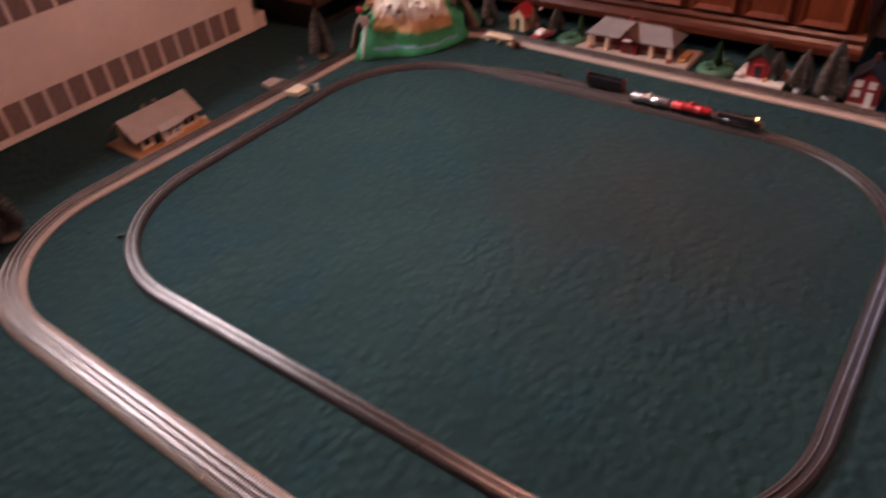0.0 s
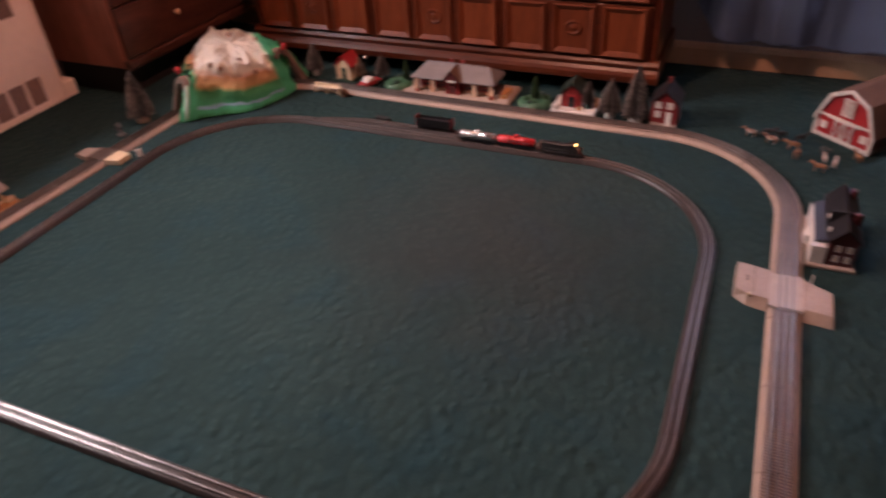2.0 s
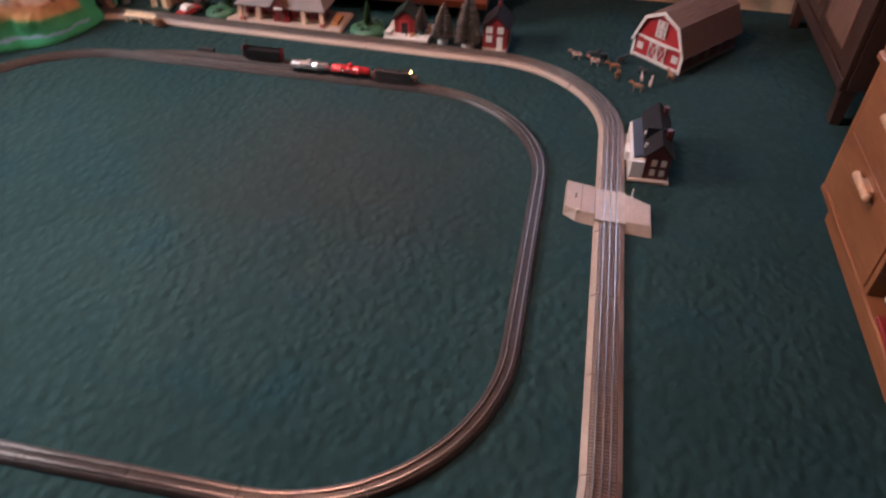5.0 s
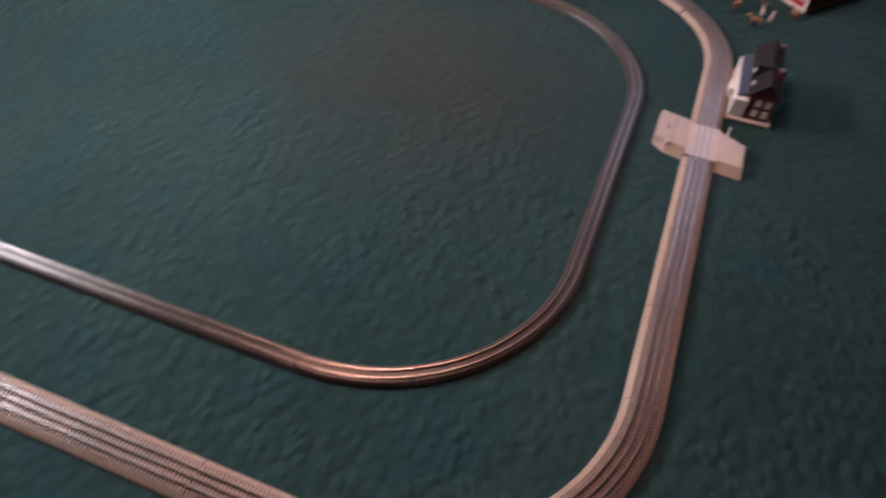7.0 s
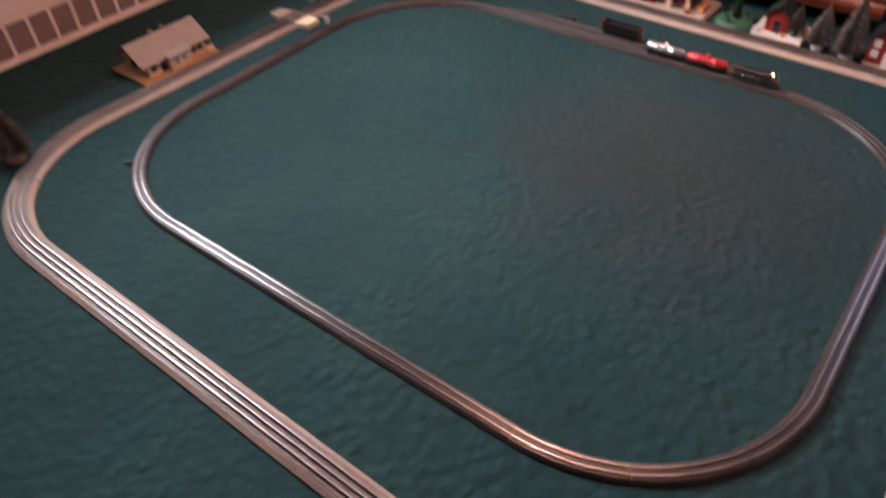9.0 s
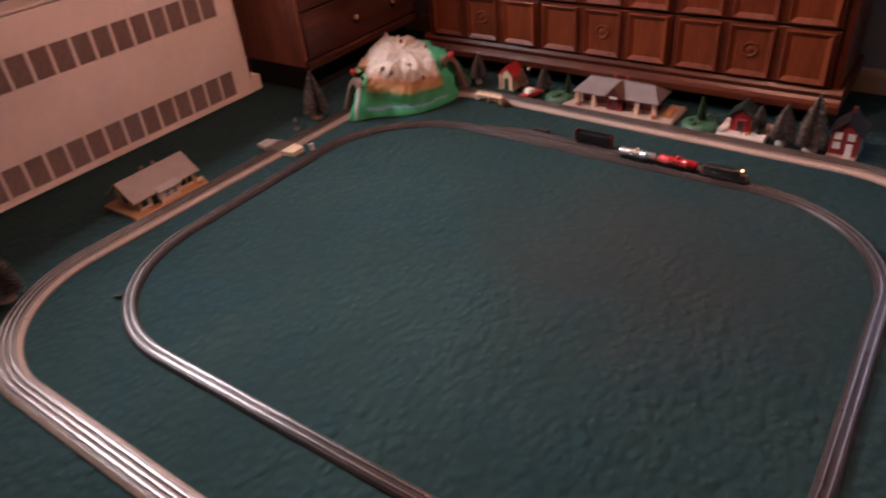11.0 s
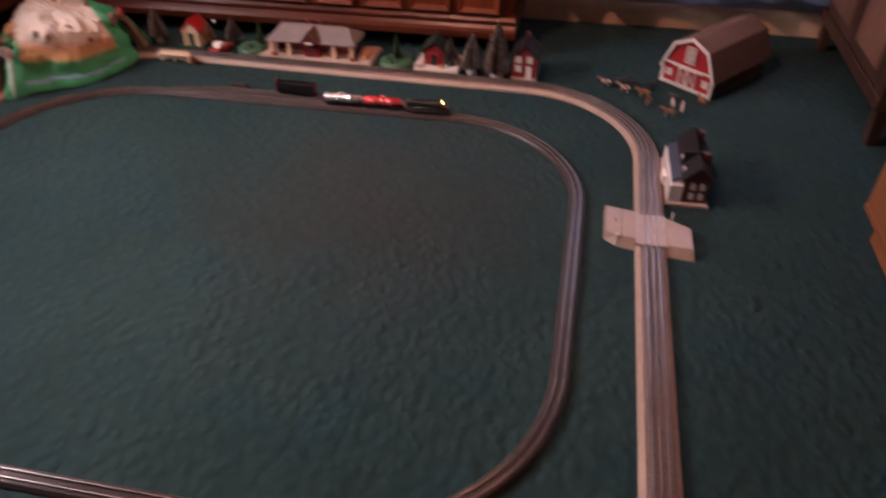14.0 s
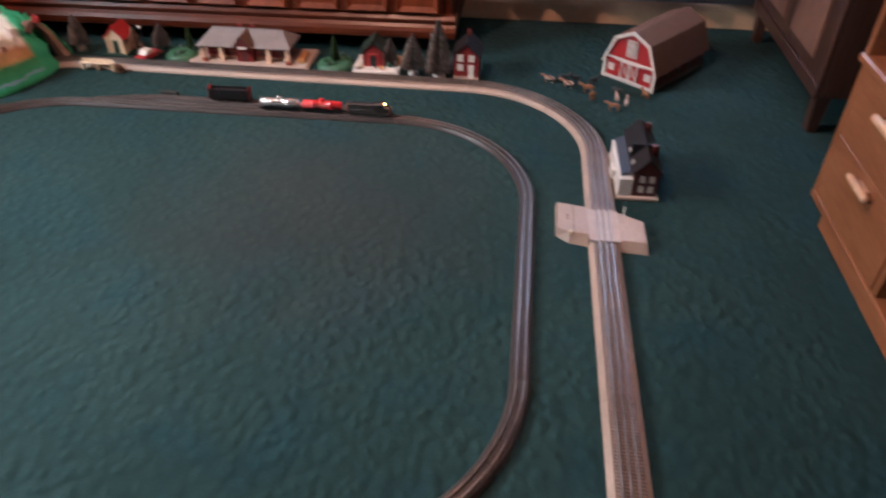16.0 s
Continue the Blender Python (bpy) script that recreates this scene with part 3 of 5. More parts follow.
# ---- the heater cover under the left-hand wall's window ----
def heater():
    t = thing("heater_cover", "long beige enamelled heater cover with louvred openings in rows", "heater")
    y0, y1, xf = -1.30, 0.665, -1.79
    body = block(-1.95, xf - 0.012, y0, y1, 0.004, 0.66, 0.006)
    part("body", body, HEATER, t)
    # face plate built round two rows of openings
    pitch, pier = 0.0875, 0.013
    rows = ((0.030, 0.145), (0.405, 0.520))
    n = int((y1 - 0.075 - (y0 + 0.06)) / pitch)
    start = y1 - 0.075 - n * pitch
    face = bmesh.new()
    for z0, z1 in ((0.004, 0.030), (0.145, 0.405), (0.520, 0.655)):
        block(xf - 0.012, xf, y0, y1, z0, z1, 0.0015, bm=face)
    for z0, z1 in rows:
        block(xf - 0.012, xf, y0, start, z0, z1, bm=face)
        block(xf - 0.012, xf, start + n * pitch - pier, y1, z0, z1, bm=face)
        for i in range(1, n):
            yy = start + i * pitch
            block(xf - 0.012, xf, yy - pier, yy, z0, z1, bm=face)
    plate = part("face_plate", face, HEATER, t)
    slat_me = None
    for z0, z1 in rows:
        for i in range(n):
            ya = start + i * pitch
            if slat_me is None:
                bm = bmesh.new()
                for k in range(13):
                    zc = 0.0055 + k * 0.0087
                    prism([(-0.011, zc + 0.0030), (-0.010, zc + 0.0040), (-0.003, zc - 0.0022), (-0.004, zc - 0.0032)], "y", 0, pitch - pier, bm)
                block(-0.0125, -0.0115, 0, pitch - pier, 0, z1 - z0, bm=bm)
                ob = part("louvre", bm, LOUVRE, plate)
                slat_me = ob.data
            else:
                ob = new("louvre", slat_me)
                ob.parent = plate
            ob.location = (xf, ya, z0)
    part("end_cap", block(-1.95, xf + 0.004, y1, y1 + 0.012, 0.004, 0.665, 0.003), HEATER, t)
    part("end_foot", block(-1.95, xf - 0.004, y1 + 0.012, 0.742, 0.0, 0.074, 0.004), HEATER, t, "low enamelled end piece")
    part("bottom_lip", block(xf, xf + 0.006, y0, y1, 0.004, 0.014, 0.002), HEATER, t)
    part("top_plate", block(-1.95, xf + 0.006, y0, y1 + 0.012, 0.66, 0.672, 0.003), HEATER, t)


heater()


# ---- the long dresser ----
def dresser():
    t = thing("dresser", "long dark red-brown wooden dresser with panelled drawers and ring pulls", "dresser")
    x0, x1, yf, yb = -1.19, 0.70, 1.34, 1.78
    part("carcass", block(x0 + 0.01, x1 - 0.01, yf + 0.022, yb, 0.150, 0.80, 0.004), DRESSER_DARK, t)
    base = prism([(yf + 0.02, 0.072), (yf - 0.004, 0.072), (yf - 0.014, 0.080), (yf - 0.016, 0.104), (yf - 0.008, 0.118), (yf - 0.004, 0.122), (yf + 0.004, 0.130),
                  (yf - 0.002, 0.138), (yf - 0.004, 0.148), (yf + 0.006, 0.160), (yf + 0.02, 0.164)], "x", x0 - 0.006, x1 + 0.006)
    part("base_moulding", base, DRESSER_DARK, t)
    sidem = block(x0 - 0.006, x0 + 0.012, yf + 0.02, yb, 0.072, 0.160, 0.004)
    part("side_moulding", sidem, DRESSER_DARK, t)
    part("side_moulding", block(x1 - 0.012, x1 + 0.006, yf + 0.02, yb, 0.072, 0.160, 0.004), DRESSER_DARK, t)
    # black board carries the shade under the dresser as colour
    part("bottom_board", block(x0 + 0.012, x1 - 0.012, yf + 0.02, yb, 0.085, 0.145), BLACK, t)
    part("top", block(x0 - 0.015, x1 + 0.015, yf - 0.02, yb, 0.80, 0.828, 0.008, 2), DRESSER_DARK, t)
    for lx in (x0 + 0.05, x1 - 0.10):
        for ly in (yf + 0.05, yb - 0.10):
            part("foot", prism([(lx, 0.0), (lx + 0.05, 0.0), (lx + 0.055, 0.085), (lx - 0.005, 0.085)], "y", ly, ly + 0.05), DRESSER_DARK, t)
    for z0, z1 in ((0.166, 0.376), (0.384, 0.594), (0.602, 0.790)):
        for c in range(3):
            cx = -0.850 + 0.605 * c
            d = part("drawer", block(-0.298, 0.298, 0.0, 0.018, 0, z1 - z0, 0.003), DRESSER_DARK, t)
            d.location = (cx, yf + 0.004, z0)
            for k in (-1, 0, 1):
                px, h = k * 0.198, z1 - z0
                # sunk panel in a bevelled frame that stands proud
                w, m = 0.082, 0.018
                bm = bmesh.new()
                rect = lambda q, y, e=0.0: [bm.verts.new(v) for v in ((px - q, y, 0.008 + e), (px + q, y, 0.008 + e), (px + q, y, h - 0.008 - e), (px - q, y, h - 0.008 - e))]
                back, rim, lip, sunk = rect(w, 0.0), rect(w, -0.010), rect(w - 0.004, -0.012, 0.004), rect(w - 0.004 - m, -0.001, 0.004 + m)
                for a, b in ((back, rim), (rim, lip), (lip, sunk)):
                    for i in range(4):
                        bm.faces.new((a[i], a[(i + 1) % 4], b[(i + 1) % 4], b[i]))
                bm.faces.new(sunk)
                bm.faces.new(back[::-1])
                bmesh.ops.recalc_face_normals(bm, faces=bm.faces[:])
                part("sunk_panel", bm, DRESSER, d)
            at = pose(0, -0.001, (z1 - z0) * 0.53, 90)
            part("ring_pull", turned([(0.030, 0.0), (0.031, 0.003), (0.028, 0.006), (0.024, 0.006), (0.022, 0.002), (0.012, 0.002), (0.010, 0.005), (0.004, 0.006)], 24, None, at), DRESSER, d, "round carved wooden ring pull")


dresser()


# ---- the corner chest ----
def chest():
    t = thing("chest_of_drawers", "dark red-brown wooden chest of drawers on a recessed base", "chest of drawers")
    xf, xb, y0, y1 = -1.45, -1.93, 0.765, 1.62
    part("carcass", block(xb, xf - 0.022, y0, y1, 0.135, 1.02, 0.004), CHEST_SIDE_LIT, t)
    # base in black, the shade beneath the chest put into its colour
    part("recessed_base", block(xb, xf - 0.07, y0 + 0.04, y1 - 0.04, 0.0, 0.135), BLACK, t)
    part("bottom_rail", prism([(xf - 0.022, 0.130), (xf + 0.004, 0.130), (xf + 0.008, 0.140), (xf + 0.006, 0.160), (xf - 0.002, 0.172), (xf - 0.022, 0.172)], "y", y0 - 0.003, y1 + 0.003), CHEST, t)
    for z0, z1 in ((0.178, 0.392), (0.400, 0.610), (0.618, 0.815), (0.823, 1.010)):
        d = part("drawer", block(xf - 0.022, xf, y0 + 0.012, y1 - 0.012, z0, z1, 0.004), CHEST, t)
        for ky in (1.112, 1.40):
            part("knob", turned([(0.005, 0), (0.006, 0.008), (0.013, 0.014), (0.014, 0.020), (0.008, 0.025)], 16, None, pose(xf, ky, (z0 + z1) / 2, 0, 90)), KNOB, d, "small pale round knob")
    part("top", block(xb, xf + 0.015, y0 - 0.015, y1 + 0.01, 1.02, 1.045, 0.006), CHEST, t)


chest()


# ---- the low cabinet with drawers and an open shelf ----
def low_cabinet():
    t = thing("low_cabinet", "low honey-brown wooden cabinet with two drawers and an open shelf", "cabinet")
    xf, xb, y0, y1, zt = 1.80, 2.36, -1.25, 0.402, 0.468
    part("plinth", block(xf + 0.012, xb, y0 + 0.01, y1 - 0.075, 0.0, 0.054, 0.003), OAK, t)
    part("bottom_board", block(xf - 0.004, xb, y0, y1, 0.054, 0.078, 0.004), OAK, t)
    part("end_panel", block(xf, xb, y1 - 0.022, y1, 0.078, zt - 0.024, 0.002), OAK, t)
    part("upper_end_panel", block(xf - 0.004, xb, y1 - 0.018, y1 + 0.004, zt, 1.10, 0.002), OAK, t)
    part("end_panel", block(xf, xb, y0, y0 + 0.022, 0.078, zt - 0.024, 0.002), OAK, t)
    part("divider", block(xf, xb, -0.056, -0.036, 0.078, zt - 0.024, 0.002), OAK, t)
    part("back_panel", block(xb - 0.01, xb, y0 + 0.022, y1 - 0.022, 0.078, zt - 0.024), OAK, t)
    part("top", block(xf - 0.012, xb, y0 - 0.008, y1 + 0.008, zt - 0.024, zt, 0.005), OAK, t)
    for z0, z1, zc in ((0.082, 0.2604, 0.234), (0.2614, 0.440, 0.393)):
        d = part("drawer", block(xf - 0.002, xf + 0.016, -0.033, y1 - 0.025, z0, z1, 0.0015), OAK, t)
        h = rod((xf - 0.020, 0.112, zc), (xf - 0.020, 0.206, zc), 0.0105, 16)
        for yy in (0.112, 0.206):
            bmesh.ops.create_uvsphere(h, u_segments=12, v_segments=8, radius=0.0105, matrix=Matrix.Translation((xf - 0.020, yy, zc)))
        block(xf - 0.016, xf, 0.130, 0.188, zc - 0.005, zc + 0.005, bm=h)
        part("handle", h, KNOB, d, "pale turned wooden handle")
    # a red book lying along the edge of the open shelf, cases and boxes standing behind it
    r = thing("book", "thin red book lying flat along the cabinet's open shelf", "book", xf + 0.003, -0.415, 0.078)
    part("cover", block(0, 0.024, 0, 0.285, 0, 0.012, 0.002), P_DRED, r)
    part("pages", block(0.0225, 0.0255, 0.004, 0.281, 0.003, 0.010), P_WHITE, r, "white page block")
    for z0, z1, back in ((0.078, 0.146, 0.036), (0.147, 0.212, 0.044)):
        c = thing("recorder_box", "flat black plastic box with grey trim on the shelf", "box", xf + back, -0.072, z0, 0, "boxes in the open shelf")
        h = z1 - z0
        part("shell", block(0, 0.34, -0.43, 0.0, 0, h, 0.004, 2), P_BLACK, c)
        part("end_tab", block(-0.012, 0.004, -0.030, -0.012, h * 0.30, h * 0.95, 0.006, 3), P_WHITE, c, "white rounded tab")
        trim = bmesh.new()
        for k in range(10):
            a0, a1 = k / 10, (k + 1) / 10
            arc = lambda a: (-0.004 - 0.010 * math.sin(a * math.pi), -0.045 - 0.16 * a, h * (0.9 - 0.75 * a * a))
            rod(arc(a0), arc(a1), 0.0035, 8, trim)
        part("curved_trim", trim, P_GREY, c, "grey curved trim strip")
    w = thing("paper_sheet", "white sheet of paper lying on the red book on the shelf", "paper", xf - 0.006, -0.305, 0.0905, -6)
    part("sheet", block(0, 0.030, -0.20, 0.0, 0, 0.0015), P_WHITE, w)
    p = thing("paper_pad", "cream paper pad lying askew on the wooden cabinet", "paper", xf + 0.018, 0.214, zt, -31)
    part("pages", block(0, 0.21, -0.005, 0.28, 0, 0.012, 0.001), P_CREAM, p)


low_cabinet()


# ---- the dark sideboard on legs ----
def sideboard():
    t = thing("sideboard", "dark brown wooden sideboard on short tapered legs with grained door panels", "sideboard")
    xf, xb, y0, y1 = 1.915, 2.38, 0.865, 1.70
    part("body", block(xf + 0.02, xb, y0, y1, 0.125, 0.82, 0.004), DARKWOOD, t)
    part("bottom_rail", block(xf, xf + 0.02, y0, y1, 0.120, 0.165, 0.003), DARKWOOD, t)
    part("corner_stile", block(xf, xf + 0.02, y0, y0 + 0.055, 0.165, 0.80, 0.003), DARKWOOD, t)
    part("corner_stile", block(xf, xf + 0.02, y1 - 0.055, y1, 0.165, 0.80, 0.003), DARKWOOD, t)
    part("top", block(xf - 0.015, xb, y0 - 0.015, y1 + 0.015, 0.82, 0.85, 0.006), DARKWOOD, t)
    for a, b in ((y0 + 0.058, 1.278), (1.284, y1 - 0.058)):
        d = part("door", block(xf + 0.004, xf + 0.02, a, b, 0.170, 0.80, 0.003), DARKWOOD, t)
        part("door_panel", block(xf - 0.002, xf + 0.004, a + 0.05, b - 0.05, 0.215, 0.76, 0.002), PANELWOOD, d, "reddish grained veneer panel")
    for lx in (xf + 0.012, xb - 0.06):
        for ly in (y0 + 0.004, y1 - 0.06):
            part("leg", prism([(lx + 0.006, 0.0), (lx + 0.036, 0.0), (lx + 0.048, 0.125), (lx, 0.125)], "y", ly, ly + 0.045), DARKWOOD, t)


sideboard()


# ---- the outer railway: three rails on a tan roadbed ----
OUTER = Loop([(-1.21, -1.068), (1.223, -1.068), (1.223, 1.067), (-1.152, 1.126)], 0.457)
OUT_PROFILE = [(-0.042, -0.003), (-0.0405, 0.0035), (-0.030, 0.0125), (0.030, 0.0125), (0.0405, 0.0035), (0.042, -0.003)]


def rail_profile(a, z0, w, h):
    """A flat rail head with rounded corners on a narrow web and a foot."""
    f = w * 0.8
    head = [(a + w * u, z0 + h * v) for u, v in ((0.5, 0.68), (0.5, 0.90), (0.45, 0.965), (0.36, 1.0), (-0.36, 1.0), (-0.45, 0.965), (-0.5, 0.90), (-0.5, 0.68))]
    return [(a - f, z0), (a + f, z0), (a + w * 0.25, z0 + h * 0.25), (a + w * 0.25, z0 + h * 0.58)] + head + [(a - w * 0.25, z0 + h * 0.58), (a - w * 0.25, z0 + h * 0.25)]


def smooth_all(bm):
    for f in bm.faces:
        f.smooth = False
    return bm


def rail_part(bm, head, parent):
    """A rail whose head is polished and whose sides have shade put into their colour."""
    ob = part("rail", bm, head, parent)
    ob.data.materials.append(RAIL_SIDE)
    for p in ob.data.polygons:
        p.material_index = 0 if p.normal.z > 0.9 else 1
    return ob


def tie_box(verts, faces, p, d, half, reach, z0, z1):
    """Adds one tie across the way at p to lists of corners and faces."""
    side = Vector((-d.y, d.x))
    k = len(verts)
    for z in (z0, z1):
        for u, w in ((-half, -reach), (half, -reach), (half, reach), (-half, reach)):
            verts.append((p.x + d.x * u + side.x * w, p.y + d.y * u + side.y * w, z))
    faces += [(k + 4, k + 5, k + 6, k + 7), (k, k + 1, k + 5, k + 4), (k + 1, k + 2, k + 6, k + 5), (k + 2, k + 3, k + 7, k + 6), (k + 3, k, k + 4, k + 7)]


def tie_strip(verts, faces, material, parent):
    me = bpy.data.meshes.new("tie_strip")
    me.from_pydata(verts, [], faces)
    me.materials.append(material)
    ob = new("tie_strip", me)
    ob.parent = parent
    return tagged(ob, kind="stuff")


def outer_track():
    t = thing("toy_railway_track", "outer loop of three-rail toy train track on tan plastic roadbed", "train track")
    tie_bm = block(-0.0023, 0.0023, -0.0270, 0.0270, 0.0, 0.0018, 0.0004)
    tie_me = None
    count = 0
    for i, bit in enumerate(OUTER.bits):
        n = max(1, round(bit[4] / (0.254 if bit[0] == "line" else 0.359)))
        for k in range(n):
            s0, s1 = bit[4] * k / n, bit[4] * (k + 1) / n
            way = lambda s, j=i: OUTER.at(j, s)
            steps = 2 if bit[0] == "line" else 16
            g0 = 0.0026 if bit[0] == "arc" and k == 1 else 0.0009
            g1 = 0.0026 if bit[0] == "arc" and k == 0 else 0.0009
            sec = part("track_section", sweep(way, s0 + g0, s1 - g1, steps, OUT_PROFILE), TAN_BED, t)
            part("ballast_top", sweep(way, s0 + g0, s1 - g1, steps, [(-0.0295, 0.0120), (-0.0285, 0.0131), (0.0285, 0.0131), (0.0295, 0.0120)]), TAN_TOP, sec, "darker textured ballast strip")
            for a in (-0.0159, 0.0, 0.0159):
                rail_part(smooth_all(sweep(way, s0 + g0, s1 - g1, steps, rail_profile(a, 0.0148, 0.0040 if a else 0.0036, 0.0074))), RAIL if a else RAIL_C, sec)
            m = round((s1 - s0) / 0.0079)
            mid, _ = OUTER.at(i, (s0 + s1) / 2)
            singly = mid.x > 1.1 and mid.y < 0.70 and count < 290
            verts, faces = [], []
            for q in range(m):
                p, d = OUTER.at(i, s0 + (s1 - s0) * (q + 0.5) / m)
                if singly:
                    mt = Matrix.Translation((p.x, p.y, 0.0130)) @ Matrix.Rotation(math.atan2(d.y, d.x), 4, "Z")
                    if tie_me is None:
                        ob = part("tie", tie_bm.copy(), TIE, sec)
                        tie_me = ob.data
                    else:
                        ob = new("tie", tie_me)
                        ob.parent = sec
                    ob.matrix_basis = mt
                    count += 1
                else:
                    tie_box(verts, faces, p, d, 0.0023, 0.0270, 0.0130, 0.0148)
            if not singly:
                tie_strip(verts, faces, TIE, sec)
    tie_bm.free()


outer_track()

# ---- the inner railway: two rails on a grey roadbed, with a short siding ----
INNER_A, INNER_B = 1.0105, 0.7905
INNER = Loop([(-INNER_A, -0.796), (1.012, -0.781), (1.019, INNER_B), (-INNER_A, INNER_B)], 0.457)
IN_TOP = 0.0105
IN_PROFILE = [(-0.0235, -0.003), (-0.0232, 0.002), (-0.0172, IN_TOP), (0.0172, IN_TOP), (0.0232, 0.002), (0.0235, -0.003)]


def inner_section(parent, way, s0, s1, steps, name="track_section"):
    gap = 0.0008
    sec = part(name, sweep(way, s0 + gap, s1 - gap, steps, IN_PROFILE), GREY_BED, parent)
    for a in (-0.00875, 0.00875):
        rail_part(smooth_all(sweep(way, s0 + gap, s1 - gap, steps, rail_profile(a, IN_TOP + 0.0013, 0.0024, 0.0042))), HO_RAIL, sec)
    m = round((s1 - s0) / 0.0068)
    verts, faces = [], []
    for q in range(m):
        p, d = way(s0 + (s1 - s0) * (q + 0.5) / m)
        tie_box(verts, faces, p, d, 0.0016, 0.0155, IN_TOP - 0.0001, IN_TOP + 0.0014)
    tie_strip(verts, faces, HO_TIE, sec)
    return sec


def inner_track():
    t = thing("toy_railway_track", "inner loop of two-rail toy train track on grey plastic roadbed", "train track")
    for i, bit in enumerate(INNER.bits):
        n = max(1, round(bit[4] / (0.2286 if bit[0] == "line" else 0.2393)))
        for k in range(n):
            inner_section(t, lambda s, j=i: INNER.at(j, s), bit[4] * k / n, bit[4] * (k + 1) / n, 2 if bit[0] == "line" else 14)
    pin = part("joiner_tab", block(-0.012, 0.012, -0.004, 0.004, 0, 0.008, 0.001), GREY_BED, t)
    pin.matrix_basis = pose(-0.896, -0.692, 0, 0, 0, 40)
    # siding behind the far straight: a diverging lead, a straight and a closing lead
    sd = thing("toy_railway_siding", "short grey siding track with a switch at each end", "train track")

    def lead(x0, x1):
        def way(s):
            u = s / abs(x1 - x0)
            x = x0 + (x1 - x0) * u
            yy = INNER_B + 0.052 * (3 * u * u - 2 * u ** 3)
            dy = 0.052 * (6 * u - 6 * u * u) / abs(x1 - x0)
            d = Vector((1 if x1 > x0 else -1, dy)).normalized()
            return Vector((x, yy)), d
        return way

    inner_section(sd, lead(-0.62, -0.30), 0.085, 0.32, 10)
    inner_section(sd, lead(0.62, 0.30), 0.085, 0.32, 10)
    for a in (-0.30, -0.10, 0.10):
        inner_section(sd, lambda s, q=a: (Vector((q + s, INNER_B + 0.052)), Vector((1.0, 0.0))), 0, 0.20, 2)
    for x in (-0.285, 0.285):
        m = part("switch_machine", block(-0.033, 0.033, -0.009, 0.009, 0.0, 0.019, 0.003), BLACK, sd, "small black switch machine beside the rails")
        m.matrix_basis = pose(x, INNER_B + 0.088 if x < 0 else INNER_B + 0.062, 0.0 if x < 0 else 0.007, 0, 0, -4)


inner_track()


# ---- road crossings over the outer track ----
def crossing_right():
    t = thing("road_crossing", "tan plastic road crossing with sloping ramps laid across the track", "road crossing")
    z = 0.0225

    def ramp(foot, top):
        """A plate whose sides slope from its foot on the carpet to its top."""
        bm = bmesh.new()
        lo = [bm.verts.new((x, y, -0.003)) for x, y in foot]
        hi = [bm.verts.new((x, y, z)) for x, y in top]
        bm.faces.new(lo[::-1])
        bm.faces.new(hi)
        k = len(foot)
        for i in range(k):
            bm.faces.new((lo[i], lo[(i + 1) % k], hi[(i + 1) % k], hi[i]))
        bmesh.ops.bevel(bm, geom=bm.edges[:], offset=0.0014, segments=1, affect="EDGES")
        return part("ramp", bm, TAN_BED, t)

    west = ramp(((1.095, 0.198), (1.128, 0.172), (1.181, 0.160), (1.181, 0.314), (1.095, 0.332)), ((1.098, 0.208), (1.131, 0.192), (1.181, 0.186), (1.181, 0.311), (1.098, 0.328)))
    ramp(((1.264, 0.148), (1.337, 0.142), (1.337, 0.263), (1.264, 0.297)), ((1.264, 0.170), (1.331, 0.164), (1.331, 0.258), (1.264, 0.294)))
    part("seam", block(1.1415, 1.1428, 0.194, 0.317, z - 0.001, z + 0.0006), P_CHAR, west, "dark seam between two plates")
    for yy in (0.252, 0.266):
        part("screw", turned([(0.003, 0.0), (0.003, 0.0012), (0.001, 0.0016)], 10, None, pose(1.126, yy, z)), P_CHAR, west, "small dark screw")
    for x0, x1 in ((1.1815, 1.2045), (1.2095, 1.2205), (1.2255, 1.2365), (1.2415, 1.2635)):
        part("deck_plank", prism([(x0, 0.165), (x1, 0.160), (x1, 0.300), (x0, 0.305)], "z", 0.0150, 0.0214), P_PLAT, t)
    part("motor_knob", turned([(0.005, 0), (0.005, 0.006), (0.003, 0.009)], 12, None, pose(1.133, 0.190, z - 0.004)), P_CREAM, t, "small cream knob")
    part("sign_foot", turned([(0.007, 0), (0.006, 0.004), (0.002, 0.006), (0.002, 0.035), (0.001, 0.036)], 12, None, pose(1.283, 0.306, 0)), P_WHITE, t, "small white post")


def crossing_left():
    t = thing("road_crossing", "tan plastic road crossing with ramps and a small white gate", "road crossing")
    z = 0.0225
    part("ramp", prism([(-1.143, 0.235), (-1.080, 0.248), (-1.080, 0.312), (-1.143, 0.318)], "z", 0.0, z * 0.9, bevel=0.0015), P_CREAM, t)
    part("ramp", prism([(-1.292, 0.245), (-1.228, 0.235), (-1.228, 0.318), (-1.292, 0.302)], "z", 0.0, z * 0.75, bevel=0.0015), TAN_BED, t)
    for x0, x1 in ((-1.227, -1.208), (-1.202, -1.192), (-1.186, -1.176), (-1.170, -1.1435)):
        part("deck_plank", prism([(x0, 0.237), (x1, 0.237), (x1, 0.316), (x0, 0.316)], "z", 0.0150, 0.0208), TAN_TOP, t)
    part("gate_arm", block(-1.085, -1.058, 0.330, 0.334, 0.020, 0.024, 0.001), P_WHITE, t, "white gate arm")
    part("gate_post", block(-1.060, -1.050, 0.322, 0.342, 0.0, 0.030, 0.002), P_WHITE, t)


crossing_right()
crossing_left()


